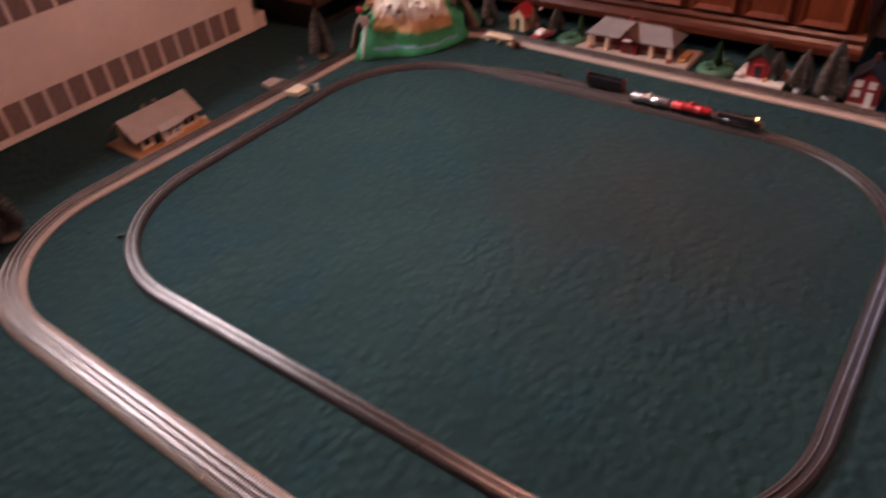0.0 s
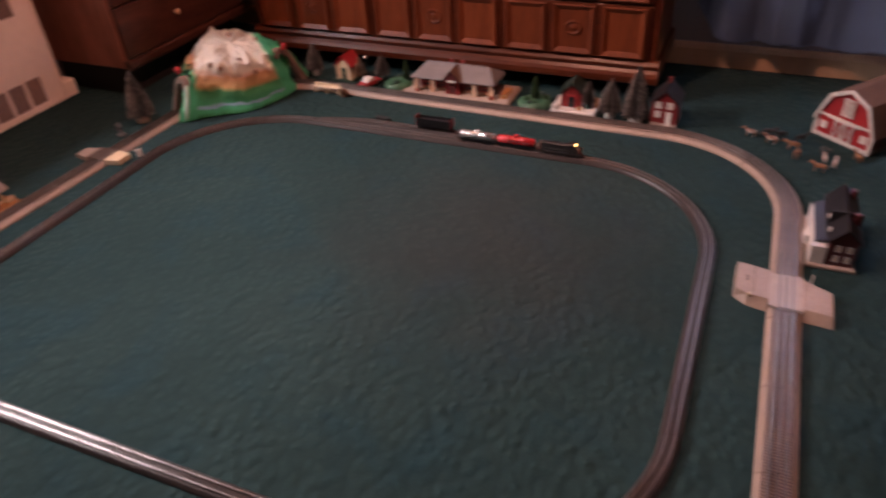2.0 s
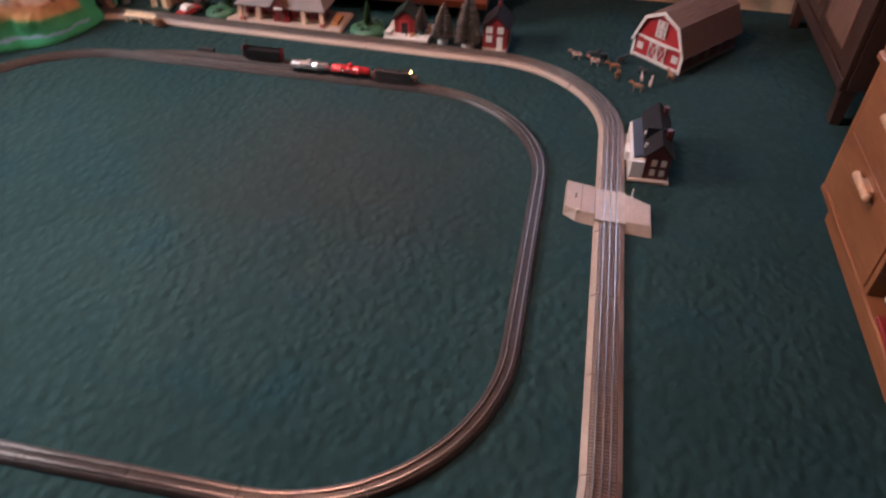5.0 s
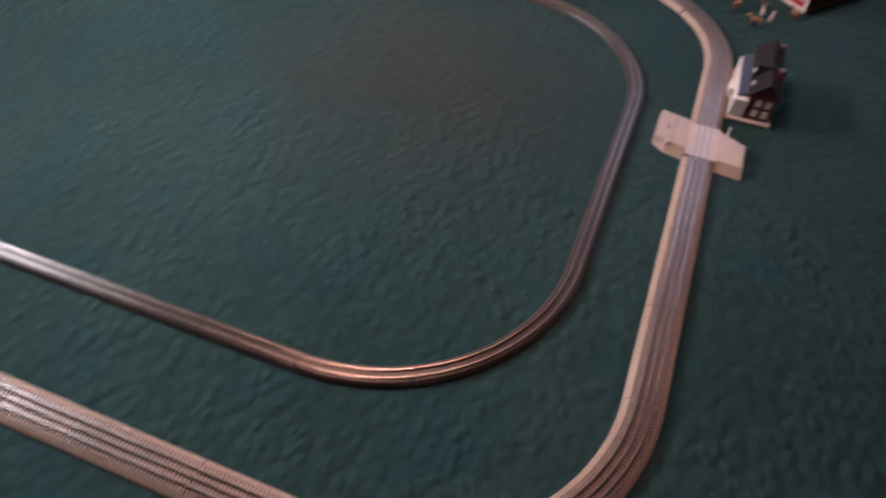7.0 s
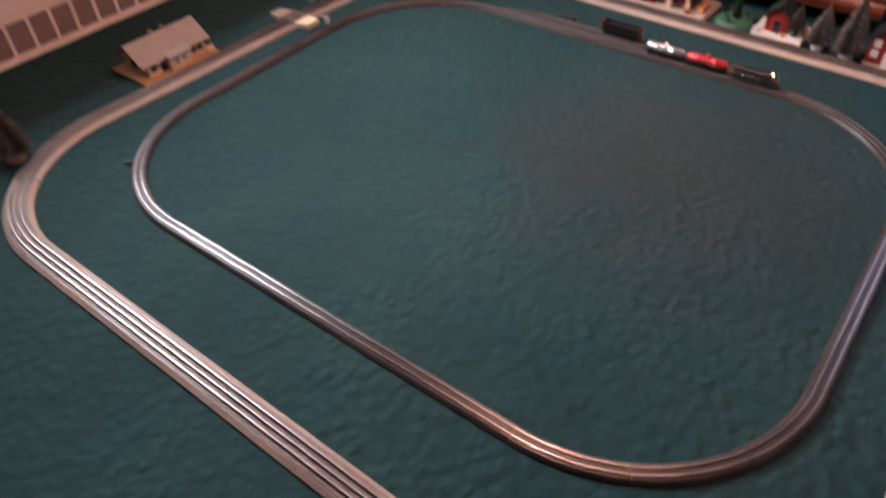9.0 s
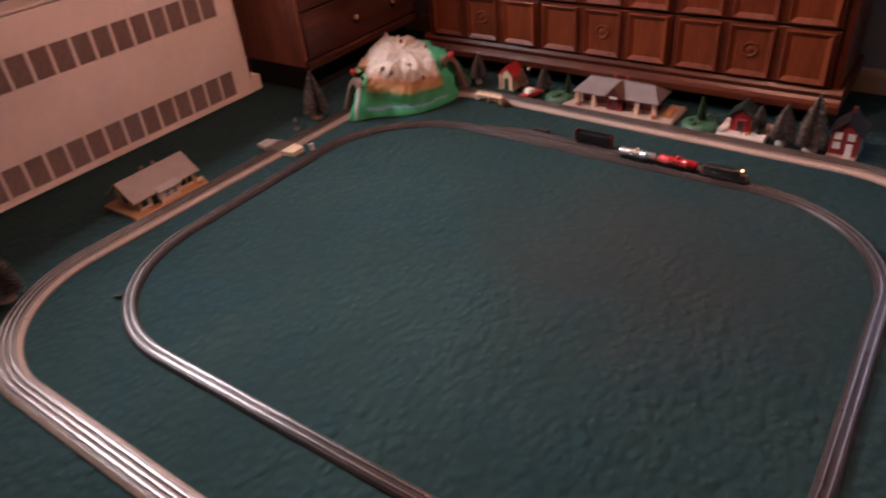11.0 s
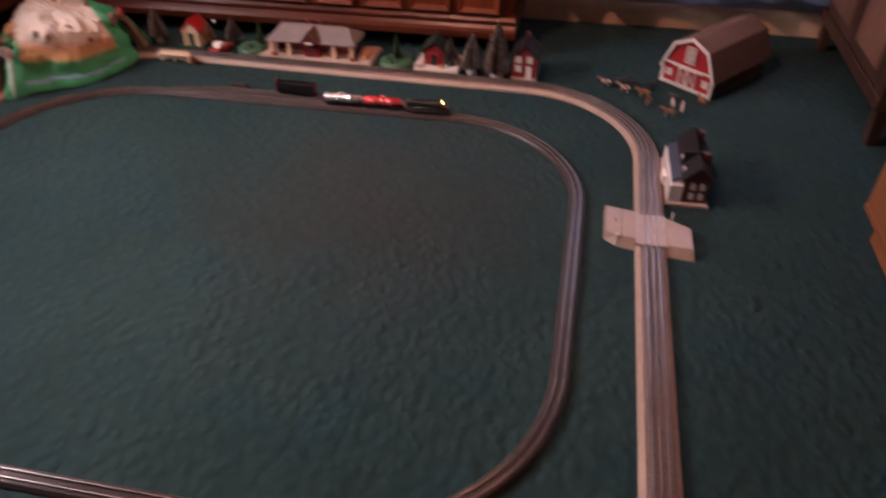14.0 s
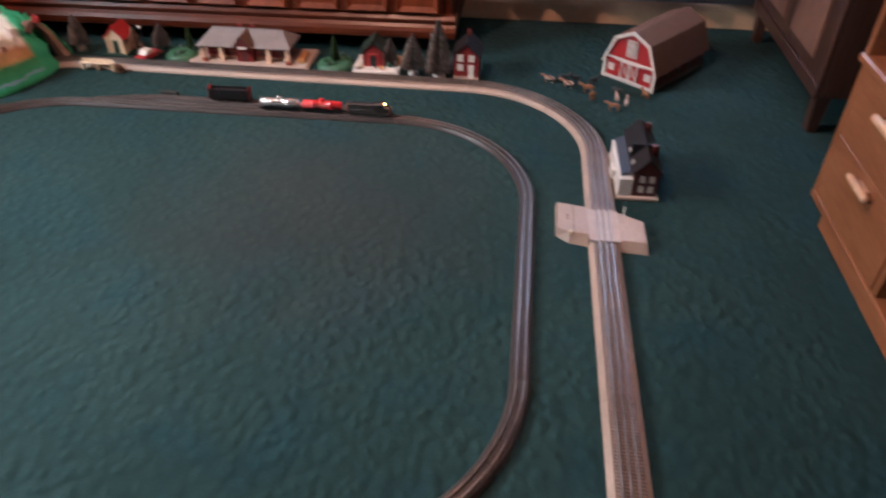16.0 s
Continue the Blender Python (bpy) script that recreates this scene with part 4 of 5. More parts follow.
# ---- the tunnel mountain in the corner ----
def mountain():
    t = thing("tunnel_mountain", "moulded foam tunnel mountain painted green, tan and chalky white", "toy mountain", -1.085, 0.965, 0.0)
    ox, oy = -1.085, 0.965
    foot = [(-1.090, 0.625), (-1.00, 0.715), (-0.90, 0.775), (-0.845, 0.860), (-0.815, 0.960), (-0.815, 1.050), (-0.825, 1.170), (-0.87, 1.240), (-0.99, 1.280),
            (-1.15, 1.290), (-1.30, 1.220), (-1.38, 1.10), (-1.355, 0.94), (-1.270, 0.815), (-1.180, 0.715), (-1.125, 0.650)]
    per = []
    k = len(foot)
    for i in range(k):
        for s in range(14):
            u = s / 14
            p0, p1, p2, p3 = (Vector(foot[(i + q) % k]) for q in (-1, 0, 1, 2))
            per.append(0.5 * ((2 * p1) + (p2 - p0) * u + (2 * p0 - 5 * p1 + 4 * p2 - p3) * u * u + (3 * p1 - p0 - 3 * p2 + p3) * u ** 3))
    c = Vector((-1.060, 0.975))
    bm = bmesh.new()
    levels = 54
    rings = []
    for j in range(levels + 1):
        u = j / levels
        ring = []
        for p in per:
            ang = math.atan2(p.y - c.y, p.x - c.x)
            keep = 1 - 0.31 * u if u < 0.80 else 0.752 * (1 - ((u - 0.80) / 0.20) ** 2.2)
            keep *= 1 - 0.04 * max(0.0, math.cos(ang - 0.45)) ** 2 * min(1.0, u * 1.25)
            q = c + (p - c) * keep
            z = 0.180 * (u / 0.80) ** 0.95 if u < 0.80 else 0.180 + 0.034 * math.sin((u - 0.8) / 0.2 * math.pi / 2)
            w = Vector((q.x * 13, q.y * 13, z * 15))
            gully = Vector((q.x * 42, q.y * 42, z * 9 + 3))
            rough = 0.014 * noise.noise(w) + 0.009 * noise.noise(gully) * min(1, u * 3) + (0.007 * noise.noise(gully * 2.1) + 0.003 * noise.noise(gully * 4.3)) * (1 if u > 0.4 else 0.4)
            rad = (p - c).normalized()
            # one main peak towards the near mouth, lower humps along the ridge
            ridge = float(np.interp((q - c).dot(Vector((0.756, 0.655))), (-0.24, -0.16, -0.11, -0.055, -0.005, 0.045, 0.09, 0.15, 0.20), (0.140, 0.166, 0.202, 0.226, 0.198, 0.212, 0.186, 0.192, 0.160)))
            top_part = min(1.0, max(0.0, (u - 0.42) / 0.38))
            tall = z * (ridge / 0.208 - 1) * top_part + (0.026 * noise.noise(Vector((q.x * 36, q.y * 36, 5.0))) + 0.017 * noise.noise(Vector((q.x * 70, q.y * 70, 1.0)))) * top_part
            rough += 0.019 * max(0.0, noise.noise(Vector((q.x * 40 + 7, q.y * 40, z * 40)))) * top_part
            ring.append(bm.verts.new((q.x + rad.x * rough * (0.5 + 0.5 * min(1, u * 4)) - ox, q.y + rad.y * rough * (0.5 + 0.5 * min(1, u * 4)) - oy, max(0.0, z + tall + (0.006 * noise.noise(w * 3) if u > 0.05 else 0)))))
        rings.append(ring)
    n = len(per)
    seats = [[v.co.copy() for v in ring] for ring in rings]
    for a, b in zip(rings[:-2], rings[1:-1]):
        for i in range(n):
            # leave the two tunnel mouths open
            ma = (a[i].co + a[(i + 1) % n].co + b[i].co) / 3
            wx, wy, wz = ma.x + ox, ma.y + oy, ma.z
            if wz < 0.150 and (abs(wx + 1.172) < 0.060 and wy < 0.86 or abs(wy - 1.128) < 0.060 and wx > -0.92):
                continue
            f = bm.faces.new((a[i], a[(i + 1) % n], b[(i + 1) % n], b[i]))
            f.smooth = True
    top = bm.verts.new((c.x - ox, c.y - oy, 0.216))
    last = rings[-2]
    for i in range(n):
        bm.faces.new((last[i], last[(i + 1) % n], top))
    bmesh.ops.solidify(bm, geom=bm.faces[:], thickness=0.006)
    part("shell", bm, MOUNTAIN, t)

    def portal(m, far, near_label):
        """An arched tunnel mouth: a thick brown far leg, and the pale cut edge of the shell as the near leg."""
        inner, outer = [(-0.028, 0.0)], [(-0.068, 0.0)]
        for i in range(17):
            a = math.pi * i / 16
            inner.append((0.012 - 0.040 * math.cos(a), 0.098 + 0.056 * math.sin(a)))
            outer.append((0.008 - (0.062 if a < 1.571 else 0.070) * math.cos(a), 0.100 + 0.078 * math.sin(a)))
        inner.append((0.052, 0.0))
        outer.append((0.080, 0.0))
        for lo, hi, material, words in ((0, 13, TUNNEL_BROWN, "brown tunnel wall"), (13, len(inner) - 1, TUNNEL_RIM, near_label)):
            if not words:
                continue
            bm = bmesh.new()
            deep = (-0.006, 0.020) if lo == 0 else (-0.003, 0.008)
            f = [[bm.verts.new((far * (x + 0.25 * z), y + 0.22 * z, z)) for x, z in pts[lo:hi + 1]] for pts in (outer, inner) for y in deep]
            of, ob_, if_, ib = f
            for i in range(hi - lo):
                bm.faces.new((of[i], of[i + 1], if_[i + 1], if_[i]))
                bm.faces.new((ob_[i + 1], ob_[i], ib[i], ib[i + 1]))
                bm.faces.new((of[i + 1], of[i], ob_[i], ob_[i + 1]))
                bm.faces.new((if_[i], if_[i + 1], ib[i + 1], ib[i]))
            bmesh.ops.recalc_face_normals(bm, faces=bm.faces[:])
            bm.transform(m)
            part("tunnel_portal", bm, material, t, words)

    portal(pose(-1.150 - ox, 0.670 - oy, 0.0, 0, 0, -28), 1, "pale green cut edge of the tunnel mouth")
    portal(pose(-0.840 - ox, 1.118 - oy, 0.0, 0, 0, 90), -1, "")
    random.seed(3)
    for x, y, z in ((-1.108, 0.695, 0.196), (-0.848, 1.070, 0.186), (-1.10, 1.03, 0.232), (-0.99, 1.07, 0.208)):
        bm = bmesh.new()
        bmesh.ops.create_icosphere(bm, subdivisions=2, radius=0.014 if z < 0.2 else 0.008)
        for v in bm.verts:
            v.co *= 1 + 0.25 * noise.noise(v.co * 90 + Vector((x * 9, y, 0)))
            v.co.z *= 1.25
        bm.transform(Matrix.Translation((x - ox, y - oy, z)))
        part("bush", bm, P_RED if z < 0.2 else P_OXIDE, t, "small red bush stuck on the slope")
    # dark rock knobs on the white slope
    for ang, lev in ((4.95, 45), (5.15, 41), (5.85, 34), (5.60, 48)):
        i = min(range(n), key=lambda q: abs((math.atan2(per[q].y - c.y, per[q].x - c.x) - ang + math.pi) % (2 * math.pi) - math.pi))
        bm = bmesh.new()
        bmesh.ops.create_icosphere(bm, subdivisions=2, radius=0.011)
        for v in bm.verts:
            v.co *= 1 + 0.3 * noise.noise(v.co * 80 + Vector((ang, 0, 0)))
        bm.transform(Matrix.Translation(seats[lev][i]))
        part("rock", bm, ROCK_BROWN, t, "brown rock knob")


mountain()


# ---- trees ----
def bottle_brush(name, label, x, y, h, r, bristle, base_mat, lean=0.0, base=True, seed=1, snow=None):
    """A bottle-brush tree: twisted wire stem, whorls of bristles in an uneven cone, and a small round base."""
    t = thing(name, label, "toy tree", x, y, 0.0, seed * 37)
    rng = random.Random(seed)
    z0 = 0.020 if base else 0.012
    if base:
        part("base", turned([(r * 0.46, -0.003), (r * 0.48, 0.008), (r * 0.40, 0.016), (r * 0.2, 0.021), (0.004, 0.022)], 16), base_mat, t, "small pale round base")
    part("trunk", rod((0, 0, 0.0), (lean, 0, h * 0.97), 0.0022, 6, None, 0.001), BRUSH_BROWN, t)

    def crown(mat_, share, lift, label_):
        verts, faces = [], []
        count = int(2600 * share)
        for i in range(count):
            u = rng.random() ** 1.25
            z = z0 + 0.008 + u * (h - z0 - 0.012)
            rad = r * (1 - u ** 1.7) ** 0.95 * (0.80 + 0.3 * rng.random()) + 0.0025
            rad *= 1 + 0.10 * math.sin(z * 210)
            a = rng.random() * 2 * math.pi
            dx, dy = math.cos(a), math.sin(a)
            dz = rng.uniform(-0.25, 0.30) * rad + lift
            w = 0.0013
            px, py = -dy * w, dx * w
            cx = lean * u
            k = len(verts)
            verts += [(cx + px, py, z), (cx - px, -py, z), (cx + dx * rad, dy * rad, z + dz), (cx + dx * rad * 0.55, dy * rad * 0.55, z + dz * 0.5 + w * 1.4)]
            faces += [(k, k + 1, k + 2), (k, k + 2, k + 3)]
        me = bpy.data.meshes.new("crown")
        me.from_pydata(verts, [], faces)
        me.materials.append(mat_)
        ob = new("crown", me)
        ob.parent = t
        if label_:
            ob["label"] = label_

    crown(bristle, 1.0, 0.0, "")
    if snow:
        crown(snow, 0.16, 0.002, "snowy bristle tips")
    return t


TREES = "bottle-brush trees"
for args in (
    ("toy_tree", "frosted grey-green bottle-brush tree beside the white yard", 0.562, 1.168, 0.160, 0.042, FROST, P_WHITE, 0.004, True, 2, FROST_PALE),
    ("toy_tree", "tall frosted grey-green bottle-brush tree on a white base", 0.664, 1.152, 0.222, 0.052, FROST, P_WHITE, 0.006, True, 3, FROST_PALE),
    ("toy_tree", "tall frosted bottle-brush tree near the tunnel mouth", -1.272, 0.590, 0.222, 0.055, FROST, P_PINKCREAM, -0.004, True, 4, FROST_PALE),
    ("toy_tree", "frosted dark bottle-brush tree by the outer curve", -1.215, -0.880, 0.205, 0.060, FROST, P_PINKCREAM, 0.0, True, 5, FROST_PALE),
    ("toy_tree", "dark frosted bottle-brush tree near the tunnel exit", -0.815, 1.235, 0.150, 0.036, FROST, P_WHITE, 0.0, True, 6, FROST_PALE),
    ("toy_tree", "dark bottle-brush tree under the dresser", -0.478, 1.262, 0.120, 0.034, FROST, P_DGREEN, 0.0, True, 7, None),
    ("toy_tree", "small brown speckled bottle-brush tree beside the cream house", -0.572, 1.226, 0.112, 0.024, BRUSH_BROWN, P_DGREEN, 0.0, True, 8, FROST_PALE),
):
    tagged(bottle_brush(*args), group=TREES)


def planting(x, y, r, trees, label, seed):
    """A moulded green oval bed with a rounded rim, low shrubs and small trees on it."""
    t = thing("planted_bed", label, "planted bed", x, y, 0, seed * 20)
    bm = turned([(r, 0), (r * 1.02, 0.006), (r * 0.98, 0.016), (r * 0.86, 0.024), (r * 0.6, 0.027), (0.004, 0.029)], 30)
    for v in bm.verts:
        v.co.z *= 1 + 0.25 * noise.noise(v.co * 45 + Vector((seed, 0, 0)))
    part("bed", bm, P_GREEN, t)
    rng = random.Random(seed)
    for i in range(7):
        a, q = rng.random() * 6.28, r * rng.uniform(0.35, 0.85)
        bm = bmesh.new()
        bmesh.ops.create_icosphere(bm, subdivisions=2, radius=rng.uniform(0.009, 0.014))
        for v in bm.verts:
            v.co *= 1 + 0.35 * noise.noise(v.co * 110 + Vector((i, seed, 0)))
        bm.transform(Matrix.Translation((q * math.cos(a), q * math.sin(a), 0.028)))
        part("shrub", bm, P_DGREEN if i % 2 else P_GREEN, t)
    for dx, dy, h, rr in trees:
        verts, faces = [], []
        for i in range(900):
            u = rng.random()
            z = 0.030 + u * (h - 0.030)
            rad = rr * (1 - u) ** 0.7 * rng.uniform(0.7, 1.1) + 0.003
            a = rng.random() * 6.283
            cx, cy = math.cos(a), math.sin(a)
            k = len(verts)
            w = 0.0022
            verts += [(dx - cy * w, dy + cx * w, z), (dx + cy * w, dy - cx * w, z), (dx + cx * rad, dy + cy * rad, z + 0.003), (dx + cx * rad * 0.6, dy + cy * rad * 0.6, z + 0.006)]
            faces += [(k, k + 1, k + 2), (k, k + 2, k + 3)]
        me = bpy.data.meshes.new("small_tree")
        me.from_pydata(verts, [], faces)
        me.materials.append(BRISTLE_GREEN)
        ob = new("small_tree", me)
        ob.parent = t
        part("stem", rod((dx, dy, 0.02), (dx, dy, h * 0.95), 0.002, 6), BRUSH_BROWN, t)


planting(-0.375, 1.212, 0.062, ((0.036, 0.008, 0.112, 0.015),), "round green moulded bed with shrubs and a small tree", 1)
planting(0.252, 1.190, 0.068, ((0.004, 0.0, 0.120, 0.018),), "round green moulded bed with shrubs and one tree", 2)


# ---- the station ----
def station():
    t = thing("toy_station", "toy station with a grey hipped roof and cream columns", "toy building", -0.100, 1.235)
    part("platform", prism([(-0.235, 0.0), (0.255, 0.0), (0.248, 0.011), (-0.228, 0.011)], "y", -0.092, 0.092, bevel=0.001), P_PLAT, t)
    W, D, zt = 0.162, 0.052, 0.072
    part("wall_shell", block(-W, W, -0.030, D, 0.011, zt), P_DRED, t)
    # hipped roof with deep eaves and a lipped edge
    bm = bmesh.new()
    ex, ey0, ey1, rz = 0.188, -0.074, 0.078, 0.120
    pts = [(-ex, ey0, 0.070), (ex, ey0, 0.070), (ex, ey1, 0.070), (-ex, ey1, 0.070), (-ex, ey0, 0.0745), (ex, ey0, 0.0745), (ex, ey1, 0.0745), (-ex, ey1, 0.0745), (-0.142, 0.004, rz), (0.142, 0.004, rz)]
    v = [bm.verts.new(p) for p in pts]
    for f in ((3, 2, 1, 0), (0, 1, 5, 4), (1, 2, 6, 5), (2, 3, 7, 6), (3, 0, 4, 7), (4, 5, 9, 8), (6, 7, 8, 9), (5, 6, 9), (7, 4, 8)):
        bm.faces.new([v[i] for i in f])
    roof = part("roof", bm, P_GREY, t)
    part("ridge_cap", rod((-0.142, 0.004, rz + 0.001), (0.142, 0.004, rz + 0.001), 0.0025, 8), P_GREY, roof)
    part("gable", prism([(-0.036, 0.0735), (0.036, 0.0735), (0.0, 0.116)], "y", -0.079, 0.0), P_MAROON, t, "dark red front gable")
    part("gable_roof", gable_roof(-0.042, 0.042, -0.083, 0.0, 0.0735, 0.1195, 0.003), P_BROWN, t)
    part("name_board", block(-0.017, 0.017, -0.0845, -0.0795, 0.0700, 0.0790, 0.0006), P_WHITE, t, "white board with a plain bar of writing")
    part("door_bay", block(-0.033, 0.033, -0.062, -0.030, 0.011, 0.070), P_DRED, t)
    part("door", block(-0.012, 0.012, -0.0645, -0.062, 0.012, 0.054), P_MAROON, t, "dark red door")
    for x in (-0.025, 0.021):
        pane_window(t, "window", x, -0.062, 0.026, 0.014, 0.030, "-y", P_RED, P_GLASS)
    for x in (-0.170, -0.095, 0.095, 0.170):
        part("column", block(x - 0.009, x + 0.009, -0.066, -0.048, 0.011, 0.070, 0.001), P_PINKCREAM, t, "cream roof column")
    for x in (-0.132, -0.062, 0.062, 0.132):
        pane_window(t, "window", x, -0.030, 0.022, 0.040, 0.038, "-y", P_RED, P_GLASS)
    part("low_wall", block(-W, -0.036, -0.0335, -0.030, 0.011, 0.020), P_PINKCREAM, t)
    part("low_wall", block(0.036, W, -0.0335, -0.030, 0.011, 0.020), P_PINKCREAM, t)
    for x in (-0.16, 0.175):
        part("baggage", block(x - 0.010, x + 0.010, -0.078, -0.066, 0.011, 0.024, 0.001), P_OXIDE, t)
    part("end_bench", block(0.205, 0.232, -0.05, 0.03, 0.011, 0.028, 0.002), P_ORANGE, t, "orange-brown end bench")
    for x in (-0.03, 0.02):
        part("chimney", block(x - 0.006, x + 0.006, 0.004, 0.016, 0.112, 0.134), P_DRED, t)


station()


# ---- small red-roofed house ----
def cottage():
    t = thing("toy_house", "small cream toy house with a red roof and green door", "toy building", -0.640, 1.235, 0, -3)
    part("base", block(-0.058, 0.052, -0.048, 0.055, 0, 0.006, 0.001), P_DGREEN, t)
    w = 0.036
    body = prism([(-w, 0.006), (w, 0.006), (w, 0.070), (0, 0.108), (-w, 0.070)], "y", -0.032, 0.045)
    part("wall_shell", body, P_CREAM, t)
    part("roof", gable_roof(-w - 0.009, w + 0.009, -0.039, 0.050, 0.064, 0.112, 0.006), P_RED, t, "red roof")
    part("door", block(-0.012, 0.010, -0.0345, -0.032, 0.007, 0.060, 0.0005), P_DGREEN, t, "dark green door")
    part("door_post", block(-0.036, -0.028, -0.040, -0.032, 0.006, 0.072, 0.001), P_CREAM, t)
    part("door_post", block(0.028, 0.036, -0.040, -0.032, 0.006, 0.072, 0.001), P_CREAM, t)
    pane_window(t, "window", 0.036, 0.006, 0.028, 0.022, 0.026, "+x", P_OXIDE, P_GLASS)


cottage()


def toy_car():
    t = thing("toy_car", "small red and white toy car parked beside the track", "toy car", -0.505, 1.184, 0, 72)
    t.scale = (1.1, 1.15, 1.3)
    L = 0.048
    body = prism([(-L, 0.006), (L, 0.006), (L, 0.013), (L * 0.92, 0.0175), (L * 0.45, 0.019), (-L * 0.6, 0.019), (-L * 0.96, 0.016), (-L, 0.012)], "y", -0.0195, 0.0195, bevel=0.0015)
    part("body", body, P_RED, t)
    part("cabin", prism([(L * 0.40, 0.019), (L * 0.18, 0.0315), (-L * 0.38, 0.0320), (-L * 0.62, 0.019)], "y", -0.0165, 0.0165, bevel=0.0015), P_WHITE, t, "white roof and cabin")
    part("windscreen", prism([(L * 0.385, 0.0205), (L * 0.20, 0.0305), (L * 0.22, 0.0307), (L * 0.41, 0.0205)], "y", -0.013, 0.013), P_GLASS, t)
    part("bumper", block(L - 0.001, L + 0.002, -0.018, 0.018, 0.006, 0.010, 0.0008), P_SILVER, t)
    part("bumper", block(-L - 0.002, -L + 0.001, -0.018, 0.018, 0.006, 0.010, 0.0008), P_SILVER, t)
    for x in (-L * 0.6, L * 0.58):
        for s in (-1, 1):
            wh = part("wheel", turned([(0.0078, -0.003), (0.0085, -0.002), (0.0085, 0.002), (0.0078, 0.003)], 16, None, pose(x, s * 0.0185, 0.0085, 90)), P_BLACK, t)
            part("hubcap", turned([(0.004, 0.0), (0.003, 0.001)], 12, None, pose(x, s * 0.0216, 0.0085, 90 if s < 0 else -90)), P_SILVER, wh)
    for s in (-1, 1):
        part("headlight", turned([(0.0035, 0.0), (0.002, 0.0015)], 10, None, pose(L, s * 0.012, 0.0125, 0, 90)), P_WHITE, t)


toy_car()


def street_globe():
    t = thing("toy_street_lamp", "tiny street lamp with a white globe under the dresser", "toy lamp", -0.578, 1.295)
    part("post", turned([(0.008, 0), (0.007, 0.003), (0.002, 0.006), (0.0016, 0.074), (0.003, 0.076)], 10), P_BLACK, t)
    bm = bmesh.new()
    bmesh.ops.create_uvsphere(bm, u_segments=14, v_segments=8, radius=0.0075)
    bm.transform(Matrix.Translation((0, 0, 0.082)))
    part("globe", bm, P_WHITE, t, "white globe")


street_globe()


def loading_bench():
    t = thing("toy_loading_platform", "long cream toy loading platform on short posts beside the track", "toy platform", -0.650, 1.058, 0, -1)
    part("deck", block(-0.068, 0.068, -0.010, 0.012, 0.026, 0.031, 0.001), P_CREAM, t)
    part("rail_board", block(-0.068, 0.060, 0.012, 0.0145, 0.031, 0.040, 0.0006), P_CREAM, t)
    for x in (-0.060, 0.0, 0.060):
        part("post", block(x - 0.004, x + 0.004, -0.008, 0.008, 0.0, 0.026, 0.001), P_CREAM, t)
    part("brace", rod((-0.056, -0.004, 0.004), (-0.004, -0.004, 0.025), 0.0016, 6), P_CREAM, t)
    part("brace", rod((0.004, -0.004, 0.025), (0.056, -0.004, 0.004), 0.0016, 6), P_CREAM, t)
    b = thing("dry_bush", "brown dried brush clump at the end of the loading platform", "toy bush", -0.558, 1.052)
    rng = random.Random(11)
    verts, faces = [], []
    for i in range(420):
        a, e, r = rng.random() * 6.283, rng.uniform(0.05, 1.4), rng.uniform(0.018, 0.034)
        d = Vector((math.cos(a) * math.cos(e), math.sin(a) * math.cos(e), math.sin(e) * 1.1))
        s = Vector((-math.sin(a), math.cos(a), 0)) * 0.0018
        k = len(verts)
        verts += [tuple(s), tuple(-s), tuple(d * r)]
        faces.append((k, k + 1, k + 2))
    me = bpy.data.meshes.new("twig_clump")
    me.from_pydata(verts, [], faces)
    me.materials.append(BRUSH_BROWN)
    ob = new("twig_clump", me)
    ob.parent = b


loading_bench()


def yard_house():
    t = thing("toy_yard", "white toy yard base with a small red house and green roof", "toy building", 0.422, 1.205, 0, 1)
    part("yard_base", block(-0.088, 0.088, -0.082, 0.070, 0, 0.022, 0.002), P_WHITE, t)
    part("house_shell", prism([(-0.052, 0.022), (0.026, 0.022), (0.026, 0.082), (-0.013, 0.112), (-0.052, 0.082)], "y", -0.040, 0.045), P_DRED, t)
    part("roof", gable_roof(-0.062, 0.036, -0.047, 0.052, 0.076, 0.117, 0.005), P_DARKROOF, t, "dark green roof")
    part("door_frame", block(-0.032, 0.008, -0.0425, -0.040, 0.022, 0.074, 0.0006), P_RED, t)
    part("door", block(-0.024, 0.000, -0.0440, -0.0425, 0.023, 0.066), P_GLASS, t, "dark doorway")
    for x in (-0.080, -0.068):
        part("picket", block(x - 0.003, x + 0.003, -0.080, -0.077, 0.022, 0.044, 0.0005), P_WHITE, t)
    part("fence_rail", block(-0.086, -0.062, -0.0765, -0.0745, 0.032, 0.035), P_WHITE, t)
    part("hedge", block(-0.085, -0.058, -0.070, -0.030, 0.022, 0.034, 0.003), P_WHITE, t, "snowy white hedge")
    part("step_stool", block(0.014, 0.028, -0.066, -0.050, 0.022, 0.032, 0.001), P_ORANGE, t)
    part("crate", block(0.076, 0.087, -0.02, 0.012, 0.022, 0.050, 0.001), P_ORANGE, t, "orange-brown crate")
    part("figure_post", block(-0.002, 0.002, -0.062, -0.058, 0.022, 0.036), P_CHAR, t)


yard_house()
tagged(bottle_brush("toy_tree", "small frosted bottle-brush tree standing in the white yard", 0.475, 1.175, 0.118, 0.026, FROST, P_DGREEN, 0, True, 9, None), group=TREES).location.z = 0.022


